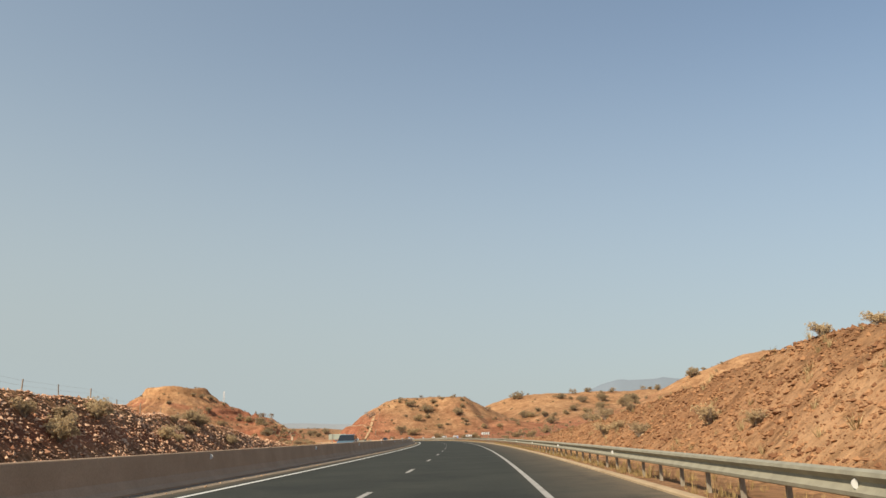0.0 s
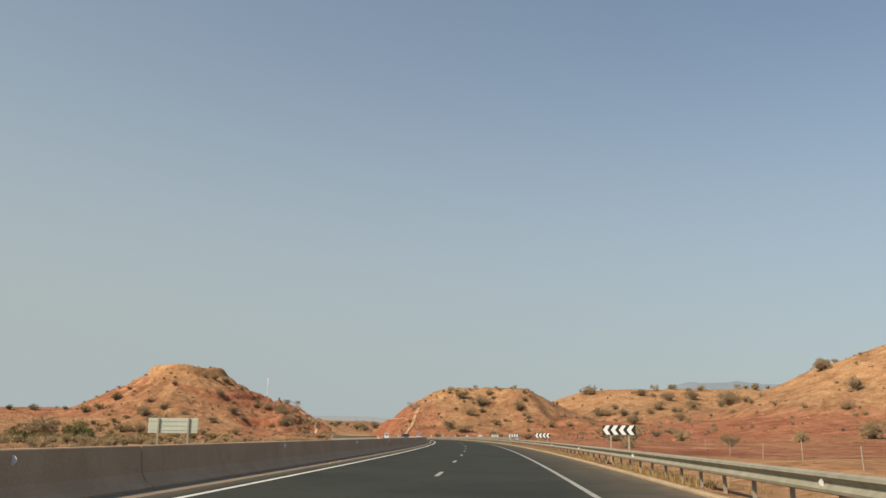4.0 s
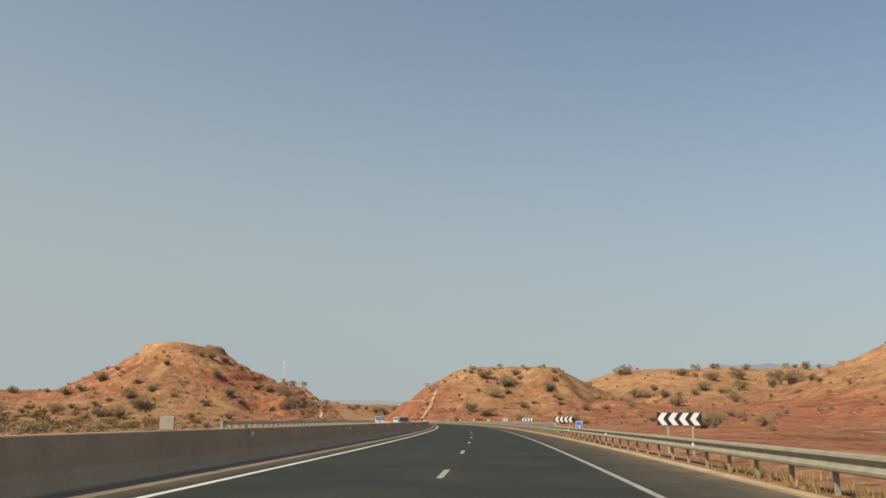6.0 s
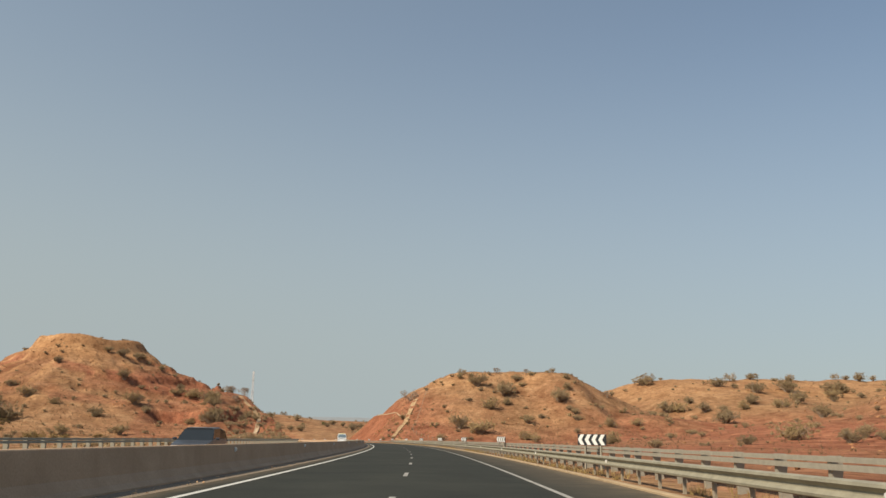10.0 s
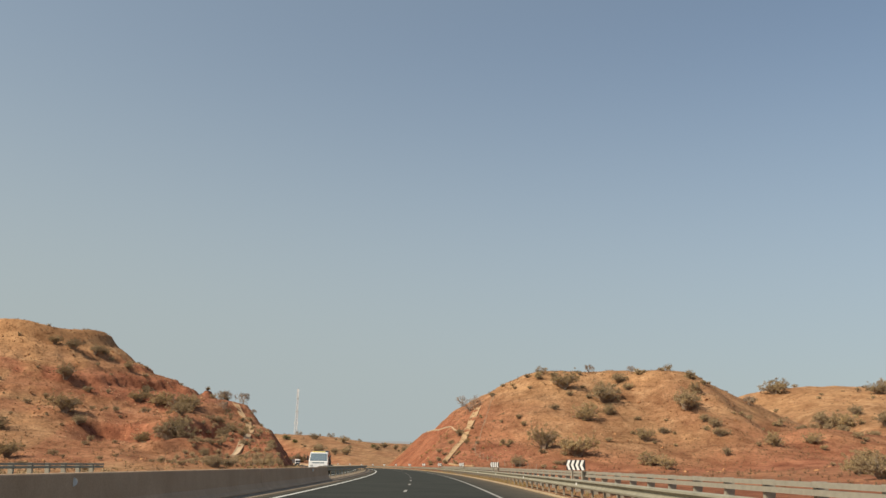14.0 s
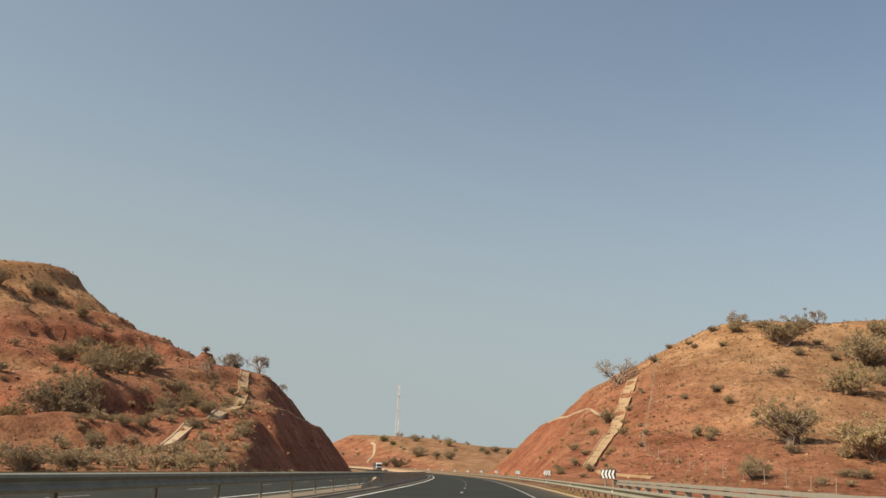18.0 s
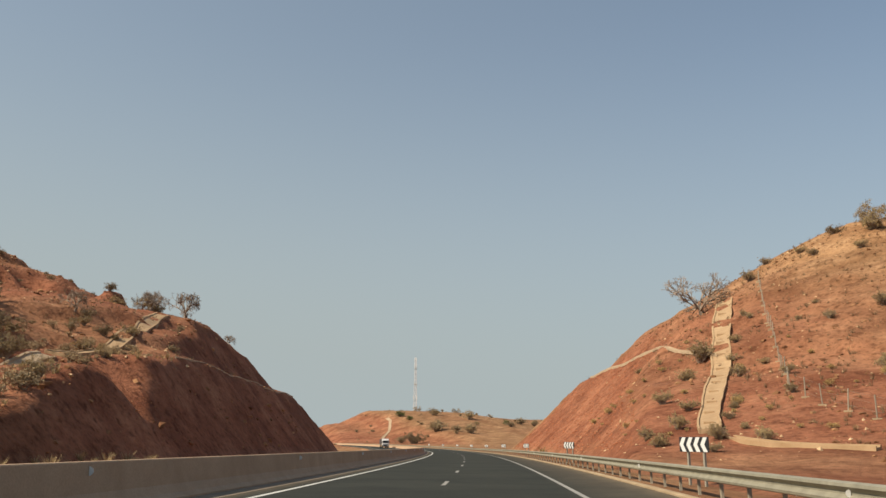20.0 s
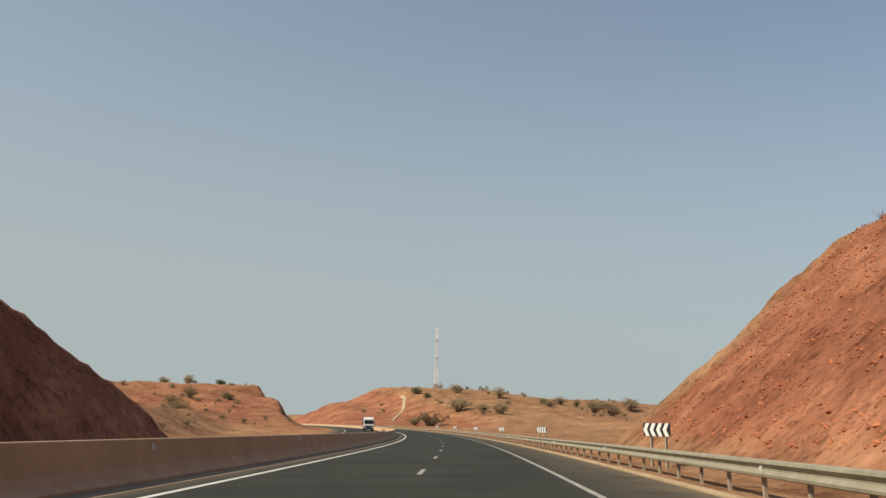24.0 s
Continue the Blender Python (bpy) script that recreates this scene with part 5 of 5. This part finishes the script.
def palm(s, o):
    root = tagged(new("young_palm"), "young green palm with arching fronds behind the guardrail", "palm")
    rng = random.Random(5)
    for i in range(11):
        a = i * 2.4
        tilt = rng.uniform(0.25, 0.95)
        verts, faces = [], []
        prev = Vector((0, 0, 0))
        length = rng.uniform(0.9, 1.35)
        for k in range(1, 13):
            u = k / 12
            p = Vector((math.cos(a) * tilt * u * length, math.sin(a) * tilt * u * length, length * (u - 0.45 * tilt * u * u)))
            twig_arrays(rng, verts, faces, prev, p, 0.012, 0.010)
            side = Vector((-math.sin(a), math.cos(a), 0))
            fwd = (p - prev).normalized()
            for sgn in (-1, 1):
                tip = p + (side * sgn * 0.8 + fwd * 0.7 + Vector((0, 0, 0.15))) * 0.30 * (1.1 - u * 0.6)
                n = len(verts)
                verts += [p, p + fwd * 0.035, tip]
                faces.append((n, n + 1, n + 2))
            prev = p
        part("frond", mesh_from("frond", verts, faces, GREEN_LEAF), None, root)
    x, y, z = at(s, o, height(s, o))
    root.matrix_world = pose(float(x), float(y), float(z))


palm(646.6, 9.7)


# ------------------------------------------------------------------ fences
def wire_fence(points, pitch, high, label, mat, half, footing=None):
    root = tagged(new("wire_fence"), label, "fence", group="wire fences")
    line = ground_line(points, pitch)
    tops = []
    bm = bmesh.new()
    box(bm, -half, half, -half, half, -0.5, high, 0.006)
    post = bpy.data.meshes.new("post")
    bm.to_mesh(post)
    bm.free()
    post.materials.append(mat)
    for s, o in line:
        x, y, z = at(s, o, height(s, o))
        p = part("post", post, None, root)
        p.matrix_world = pose(float(x), float(y), float(z), random.uniform(-4, 4), random.uniform(-4, 4), random.uniform(0, 90))
        if footing:
            f = part("footing", footing, None, root, "pale concrete footing")
            f.matrix_world = pose(float(x), float(y), float(z), 0, 0, random.uniform(-15, 15))
        tops.append(Vector((float(x), float(y), float(z))))
    for h in (0.35, 0.75, 1.1):
        bm = bmesh.new()
        for a, b in zip(tops[:-1], tops[1:]):
            tube(bm, a + Vector((0, 0, h * high / 1.2)), b + Vector((0, 0, h * high / 1.2)), half * 0.12, half * 0.12, 4)
        part("wire", bm, GALV, root)


def footing_mesh():
    bm = bmesh.new()
    box(bm, -0.28, 0.28, -0.16, 0.16, -0.35, 0.07, 0.02)
    me = bpy.data.meshes.new("footing")
    bm.to_mesh(me)
    bm.free()
    me.materials.append(KERB)
    return me


FOOTING = footing_mesh()
wire_fence([(656, 41.0), (651, 39.1), (640, 35.2), (627, 31.0), (610.5, 25.5), (603.7, 25.0), (598, 25.9), (593, 27.2), (587, 29.3), (574, 36)], 2.6, 1.5, "thin wire fence with grey posts down the hillside", STEEL, 0.034, FOOTING)
wire_fence([(136, 12.9), (150, 14.4), (166, 16)], 5.5, 0.75, "low wire fence with thin posts behind the guardrail", STEEL, 0.02)
wire_fence([(20, -23.6), (60, -23.4), (90, -23.0)], 4.2, 1.0, "wire fence with dark thin posts along the top of the rock", BARK, 0.03)


# ------------------------------------------------------------------ loose stones, scrub and grass
ICO = bmesh.new()
bmesh.ops.create_icosphere(ICO, subdivisions=1, radius=1.0)
ICO_V = np.array([v.co[:] for v in ICO.verts])
ICO_F = np.array([[v.index for v in f.verts] for f in ICO.faces])
ICO.free()


def scatter(count, s0, s1, o0, o1, seed, keep=None):
    rng = np.random.RandomState(seed)
    s, o = rng.uniform(s0, s1, count), rng.uniform(o0, o1, count)
    z, cut = land(s, o)
    if keep is not None:
        ok = keep(s, o, z, cut, rng.rand(count))
        s, o, z = s[ok], o[ok], z[ok]
    x, y, zw = at(s, o, z)
    return np.stack([x, y, zw], -1), rng


def stuff(name, verts, faces, mat, label, category):
    return tagged(new(name, mesh_from(name, verts, faces, mat)), label, category, kind="stuff")


OCT_V = np.array([(1, 0, 0), (-1, 0, 0), (0, 1, 0), (0, -1, 0), (0, 0, 1), (0, 0, -1)], float)
OCT_F = np.array([(0, 2, 4), (2, 1, 4), (1, 3, 4), (3, 0, 4), (2, 0, 5), (1, 2, 5), (3, 1, 5), (0, 3, 5)])


def stones(name, places, rng, small, large, mat, label, coarse=False):
    n = len(places)
    form_v, form_f = (OCT_V, OCT_F) if coarse else (ICO_V, ICO_F)
    spin = rng.uniform(0, 6.283, n)[:, None]
    size = small + (large - small) * rng.rand(n) ** 5
    v = form_v[None] * (1 + 0.35 * rng.randn(n, len(form_v), 1).clip(-1.5, 1.5))
    v = np.stack([v[..., 0] * np.cos(spin) - v[..., 1] * np.sin(spin), v[..., 0] * np.sin(spin) + v[..., 1] * np.cos(spin), v[..., 2] + 0.35 * v[..., 0]], -1)
    v = v * (size[:, None, None] * np.stack([rng.uniform(0.7, 1.3, n), rng.uniform(0.7, 1.3, n), rng.uniform(0.45, 0.9, n)], -1)[:, None, :])
    v = v + places[:, None, :]
    f = form_f[None] + (np.arange(n) * len(form_v))[:, None, None]
    return stuff(name, v.reshape(-1, 3).tolist(), f.reshape(-1, 3).tolist(), mat, label, "stones")


pl, rg = scatter(62000, 0, 125, 9.2, 17, 51)
stones("loose_stones", pl, rg, 0.022, 0.13, STONE, "loose tan and orange stones on the rocky cutting", True)
pl, rg = scatter(350, -10, 125, 9.6, 20, 52)
stones("pale_stones", pl, rg, 0.03, 0.15, PALE_STONE, "pale broken stones on the rocky cutting")
pl, rg = scatter(29000, 10, 118, -23.8, -18.7, 53)
stones("dark_stones", pl, rg, 0.028, 0.19, DARK_STONE, "pinkish-red broken rock on the low cutting", True)
pl, rg = scatter(9000, 575, 690, 20, 135, 54, lambda s, o, z, c, u: c < 0.3)
stones("loose_stones", pl, rg, 0.05, 0.30, STONE, "scattered stones on the rounded hill")
pl, rg = scatter(8000, 555, 690, -170, -24, 55)
stones("loose_stones", pl, rg, 0.06, 0.4, STONE, "scattered stones below the flat-topped hill")
pl, rg = scatter(52000, 598, 722, 9.6, 34, 56, lambda s, o, z, c, u: c > 0.2)
stones("red_stones", pl, rg, 0.025, 0.13, RED_STONE, "broken red rock on the cut face", True)
pl, rg = scatter(5000, 600, 722, -40, -23.6, 58, lambda s, o, z, c, u: c > 0.2)
stones("red_stones", pl, rg, 0.02, 0.10, RED_STONE, "broken red rock on the shaded cut face", True)
pl, rg = scatter(2200, 590, 670, 10, 70, 50, lambda s, o, z, c, u: (c < 0.6) | (u < 0.25))
stones("pale_stones", pl, rg, 0.03, 0.22, PALE_STONE, "pale broken stones on the red slope", True)
pl, rg = scatter(2600, 590, 690, -80, -24, 49, lambda s, o, z, c, u: c < 0.5)
stones("pale_stones", pl, rg, 0.03, 0.26, PALE_STONE, "pale broken stones below the flat-topped hill", True)
pl, rg = scatter(2000, 380, 760, 60, 340, 57)
stones("loose_stones", pl, rg, 0.12, 0.6, STONE, "scattered stones on the scrubby ridge")
pl, rg = scatter(900, 200, 560, 9.5, 60, 58)
stones("loose_stones", pl, rg, 0.03, 0.2, STONE, "small stones beside the embankment")


def barrier_grit():
    rng = np.random.RandomState(59)
    n = 2600
    s = rng.uniform(0, 320, n)
    o = -5.1 + np.abs(rng.normal(0, 0.22, n)).clip(0, 0.9)
    keep = fbm(s, o * 4, 7, 3, 0.5, 60) > 0
    x, y, z = at(s[keep], o[keep], 0.02)
    stones("roadside_grit", np.stack([x, y, z], -1), rng, 0.008, 0.04, PALE_STONE, "pale grit swept against the median barrier")


barrier_grit()


def tufts(name, places, rng, low, high, blades, mat, label, category, lean=0.5):
    n = len(places)
    size = rng.uniform(low, high, n)
    base = np.repeat(places, blades, 0)
    h = np.repeat(size, blades) * rng.uniform(0.5, 1.1, n * blades)
    a = rng.uniform(0, 6.283, n * blades)
    r = np.repeat(size, blades) * rng.uniform(0.05, 0.5, n * blades)
    foot = base + np.stack([np.cos(a) * r * 0.5, np.sin(a) * r * 0.5, 0 * a - 0.02], -1)
    tip = base + np.stack([np.cos(a) * (r + h * lean * rng.rand(n * blades)), np.sin(a) * (r + h * lean * rng.rand(n * blades)), h], -1)
    w = np.stack([-np.sin(a), np.cos(a), 0 * a], -1) * (h * 0.035)[:, None]
    v = np.stack([foot - w, foot + w, tip], 1).reshape(-1, 3)
    f = np.arange(len(v)).reshape(-1, 3)
    return stuff(name, v.tolist(), f.tolist(), mat, label, category)


pl, rg = scatter(6500, 330, 760, 25, 360, 61, lambda s, o, z, c, u: (c < 0.3) & (u < 0.35 + 0.6 * step(300, 600, s)))
tufts("low_scrub", pl, rg, 0.2, 0.75, 24, DARK_SCRUB, "small dark scrub dotted over the hills", "scrub", 0.9)
pl, rg = scatter(4200, 575, 672, 22, 135, 67, lambda s, o, z, c, u: c < 0.3)
tufts("low_scrub", pl, rg, 0.12, 0.5, 26, DARK_SCRUB, "small dark scrub dotted over the rounded hill", "scrub", 0.9)
pl, rg = scatter(6500, 540, 695, -210, -25, 62, lambda s, o, z, c, u: c < 0.3)
tufts("low_scrub", pl, rg, 0.12, 0.6, 26, DARK_SCRUB, "small dark scrub below the flat-topped hill", "scrub", 0.9)
pl, rg = scatter(1500, 130, 560, -140, -22, 63)
tufts("low_scrub", pl, rg, 0.25, 0.7, 30, DRY_LEAF, "dry scrub beside the far carriageway", "scrub", 0.9)
pl, rg = scatter(900, 900, 1330, -120, 330, 64, lambda s, o, z, c, u: z > 1.0)
tufts("low_scrub", pl, rg, 0.4, 1.0, 20, LEAF, "small dark scrub on the far hill", "scrub", 0.9)
pl, rg = scatter(700, 5, 125, 9.3, 25, 65)
tufts("low_scrub", pl, rg, 0.1, 0.4, 26, DRY_LEAF, "dry scrub on the rocky cutting", "scrub", 0.8)
pl, rg = scatter(260, 555, 640, -34, -20, 66, lambda s, o, z, c, u: (c < 0.1) & ((s < 606) | (z > 8.5)))
tufts("low_scrub", pl, rg, 0.3, 0.8, 60, DRY_LEAF, "pale dry scrub at the foot of the red slope", "scrub", 0.9)


def verge_grass():
    rng = np.random.RandomState(71)
    n = 9500
    s = rng.uniform(-20, 560, n)
    o = 6.05 + np.abs(rng.normal(0.0, 0.9, n)).clip(0, 2.6)
    o = np.where(rng.rand(n) < 0.45, 6.42 + rng.normal(0, 0.12, n), o)
    keep = fbm(s, o * 3, 9, 3, 0.5, 72) > -0.15
    s, o = s[keep], o[keep]
    x, y, z = at(s, o, np.interp(o, [5.98, 7.2, 8.6], [0.0, -0.03, -0.12]))
    tufts("dry_grass", np.stack([x, y, z], -1), rng, 0.06, 0.27, 13, STRAW, "dry yellow grass under the guardrail", "grass", 0.45)


verge_grass()


# ------------------------------------------------------------------ vehicles on the oncoming carriageway
GLASS = plain("dark_glass", (0.02, 0.025, 0.03), 0.08, 0, 0.05, 2.0)
TYRE = plain("tyre_rubber", (0.02, 0.02, 0.02), 0.9, 0, 0.1, 8.0)
BRIGHT_GLASS = plain("sky_reflecting_glass", (0.46, 0.51, 0.46), 0.14, 0.85, 0.04, 1.0)
CHROME = plain("headlamp", (0.75, 0.75, 0.72), 0.15, 0.4, 0.03, 5.0)


def loft(bm, sections):
    """Closed rings of (x, y, z), joined one to the next and capped."""
    rings = [[bm.verts.new(p) for p in ring] for ring in sections]
    k = len(rings[0])
    for a, b in zip(rings[:-1], rings[1:]):
        for i in range(k):
            bm.faces.new((a[i], a[(i + 1) % k], b[(i + 1) % k], b[i]))
    bm.faces.new(rings[0][::-1])
    bm.faces.new(rings[-1])
    bmesh.ops.recalc_face_normals(bm, faces=bm.faces)


def wheel(parent, x, y, r, w):
    bm = bmesh.new()
    tube(bm, (x - w / 2, y, r), (x + w / 2, y, r), r, r, 18)
    tyre = part("wheel", bm, TYRE, parent)
    bm = bmesh.new()
    tube(bm, (x - w / 2 - 0.01, y, r), (x + w / 2 + 0.01, y, r), r * 0.58, r * 0.58, 12)
    part("rim", bm, ZINC, tyre)


def car(s, o, paint, high, name, label, turn=0.0, up=0.0):
    root = tagged(new(name), label, "car", group="oncoming vehicles")

    def ring(y, half, z0, z1):
        return [(-half * 0.92, y, z0), (half * 0.92, y, z0), (half, y, z0 + (z1 - z0) * 0.35), (half * 0.94, y, z1), (-half * 0.94, y, z1), (-half, y, z0 + (z1 - z0) * 0.35)]

    bm = bmesh.new()
    loft(bm, [ring(-2.05, 0.70, 0.30, 0.62), ring(-1.9, 0.82, 0.22, 0.74), ring(-0.9, 0.88, 0.20, 0.92), ring(1.4, 0.88, 0.20, 0.98), ring(2.0, 0.84, 0.25, 0.95), ring(2.1, 0.78, 0.34, 0.85)])
    part("body", bm, paint, root)

    def cabin(k, grow):
        b = bmesh.new()
        top = high
        ys = [(-0.95, 0.80, 0.90), (-0.15, 0.68, top - 0.03), (0.9, 0.68, top), (1.75, 0.74, top - 0.12), (2.0, 0.80, 0.95)]
        loft(b, [[(-h * 1.05, y, 0.86), (h * 1.05, y, 0.86), (h, y, max(z, 0.9)), (-h, y, max(z, 0.9))] for y, h, z in ys])
        return b

    part("window_band", cabin(1, 0), GLASS, root, "dark glass all round")
    bm = bmesh.new()
    loft(bm, [[(-0.62, -0.18, high - 0.03), (0.62, -0.18, high - 0.03), (0.60, -0.18, high + 0.02), (-0.60, -0.18, high + 0.02)],
              [(-0.66, 0.9, high - 0.01), (0.66, 0.9, high - 0.01), (0.62, 0.9, high + 0.05), (-0.62, 0.9, high + 0.05)],
              [(-0.68, 1.7, high - 0.11), (0.68, 1.7, high - 0.11), (0.64, 1.7, high - 0.05), (-0.64, 1.7, high - 0.05)]])
    part("roof", bm, paint, root)
    for x in (-0.58, 0.58):
        bm = bmesh.new()
        box(bm, x - 0.17, x + 0.17, -2.06, -1.86, 0.56, 0.70, 0.03)
        part("headlight", bm, CHROME, root)
        bm = bmesh.new()
        box(bm, x * 1.68 - 0.09, x * 1.68 + 0.09, -0.72, -0.60, 0.92, 1.04, 0.03)
        part("mirror", bm, paint, root)
    bm = bmesh.new()
    box(bm, -0.40, 0.40, -2.08, -1.95, 0.36, 0.50, 0.02)
    part("grille", bm, BLACK, root)
    bm = bmesh.new()
    box(bm, -0.26, 0.26, -2.10, -2.05, 0.42, 0.53)
    part("number_plate", bm, WHITE, root)
    for x in (-0.80, 0.80):
        for y in (-1.3, 1.35):
            wheel(root, x, y, 0.31, 0.2)
    root.matrix_world = stand(s, o, up, turn)


WHITE_PAINT = plain("white_paint", (0.78, 0.78, 0.76), 0.3, 0, 0.04, 2.0)
BLUE_PAINT = plain("blue_paint", (0.10, 0.16, 0.20), 0.3, 0.2, 0.06, 2.0)
DARK_PAINT = plain("dark_paint", (0.05, 0.055, 0.065), 0.3, 0.2, 0.06, 2.0)
AMBER = plain("amber_plastic", (0.70, 0.58, 0.20), 0.35, 0, 0.06, 2.0)


def recovery_truck(s, o):
    root = tagged(new("recovery_truck"), "white recovery truck with a dark car on its flat bed", "truck", group="oncoming vehicles")
    bm = bmesh.new()
    loft(bm, [[(-0.98, -0.95, 0.45), (0.98, -0.95, 0.45), (1.0, -0.95, 1.25), (-1.0, -0.95, 1.25)],
              [(-1.0, -0.90, 0.42), (1.0, -0.90, 0.42), (1.0, -0.85, 1.32), (-1.0, -0.85, 1.32)],
              [(-1.0, -0.55, 0.42), (1.0, -0.55, 0.42), (0.90, -0.45, 2.20), (-0.90, -0.45, 2.20)],
              [(-1.0, 0.80, 0.50), (1.0, 0.80, 0.50), (0.92, 0.75, 2.24), (-0.92, 0.75, 2.24)]])
    cab = part("cab", bm, WHITE_PAINT, root)
    bm = bmesh.new()
    loft(bm, [[(-0.90, -0.90, 1.34), (0.90, -0.90, 1.34), (0.90, -0.84, 1.34), (-0.90, -0.84, 1.34)],
              [(-0.84, -0.53, 2.12), (0.84, -0.53, 2.12), (0.84, -0.47, 2.12), (-0.84, -0.47, 2.12)]])
    part("windscreen", bm, BRIGHT_GLASS, cab, "greenish windscreen bright with reflected sky")
    bm = bmesh.new()
    bars(bm, -0.62, 0.62, 1.08, 1.19, -0.955, 8)
    part("lettering", bm, BLUE_PAINT, cab)
    bm = bmesh.new()
    box(bm, -0.99, 0.99, -1.05, -0.85, 0.38, 0.66, 0.05)
    part("bumper", bm, WHITE_PAINT, cab)
    bm = bmesh.new()
    box(bm, -0.70, 0.70, -0.42, -0.12, 2.18, 2.32, 0.05)
    part("light_bar", bm, AMBER, cab, "amber roof light bar")
    for x in (-0.72, 0.72):
        bm = bmesh.new()
        box(bm, x - 0.18, x + 0.18, -0.99, -0.90, 0.74, 0.94, 0.02)
        part("headlight", bm, CHROME, cab)
        bm = bmesh.new()
        box(bm, x * 1.6 - 0.08, x * 1.6 + 0.08, -0.80, -0.70, 1.35, 1.85, 0.03)
        part("mirror", bm, BLACK, cab)
        bm = bmesh.new()
        box(bm, x / abs(x) * 0.955 - 0.02, x / abs(x) * 0.955 + 0.02, -0.30, 0.55, 1.35, 2.05, 0.01)
        part("side_window", bm, GLASS, cab)
    bm = bmesh.new()
    box(bm, -1.05, 1.05, 1.0, 6.4, 0.72, 0.90, 0.02)
    part("flat_bed", bm, ZINC, root, "grey steel flat bed")
    bm = bmesh.new()
    for x in (-0.8, -0.27, 0.27, 0.8):
        tube(bm, (x, 1.05, 0.9), (x, 1.05, 1.75), 0.03, 0.03, 6)
    tube(bm, (-0.85, 1.05, 1.75), (0.85, 1.05, 1.75), 0.03, 0.03, 6)
    part("headboard_rail", bm, WHITE_PAINT, root)
    for x in (-0.84, 0.84):
        for y in (-0.15, 4.6):
            wheel(root, x, y, 0.38, 0.24)
    root.matrix_world = stand(s, o)


recovery_truck(473.5, -9.7)
car(477.4, -9.7, DARK_PAINT, 1.5, "dark_car", "dark car carried on a flat recovery truck", 0.0, 0.9)
car(82, -9.6, BLUE_PAINT, 1.46, "blue_car", "blue-grey car on the oncoming carriageway")
car(312, -9.8, DARK_PAINT, 1.45, "dark_car", "dark grey saloon on the oncoming carriageway")


def lorry(s, o):
    root = tagged(new("lorry"), "white lorry with dark windscreen on the oncoming carriageway", "lorry", group="oncoming vehicles")
    bm = bmesh.new()
    box(bm, -1.2, 1.2, -1.0, 1.0, 0.9, 3.0, 0.12)
    cab = part("cab", bm, WHITE_PAINT, root)
    bm = bmesh.new()
    box(bm, -1.08, 1.08, -1.04, -0.9, 1.75, 2.62, 0.05)
    part("windscreen", bm, GLASS, cab)
    bm = bmesh.new()
    box(bm, -1.1, 1.1, -1.06, -0.85, 0.45, 1.35, 0.06)
    part("bumper", bm, DARK_PAINT, cab)
    bm = bmesh.new()
    box(bm, -1.15, 1.15, -0.8, 1.0, 2.9, 3.25, 0.12)
    part("wind_deflector", bm, WHITE_PAINT, cab)
    for x in (-0.85, 0.85):
        bm = bmesh.new()
        box(bm, x - 0.18, x + 0.18, -1.09, -1.0, 0.75, 0.98, 0.02)
        part("headlight", bm, CHROME, cab)
        bm = bmesh.new()
        box(bm, x * 1.58 - 0.10, x * 1.58 + 0.10, -0.95, -0.85, 1.7, 2.4, 0.03)
        part("mirror", bm, DARK_PAINT, cab)
    bm = bmesh.new()
    box(bm, -1.25, 1.25, 1.4, 12.5, 1.15, 3.15, 0.04)
    part("trailer", bm, DARK_PAINT, root, "dark covered trailer")
    for x in (-1.0, 1.0):
        for y in (-0.2, 2.6, 9.2, 10.4, 11.6):
            wheel(root, x, y, 0.50, 0.32)
    root.matrix_world = stand(s, o)


lorry(855, -9.8)
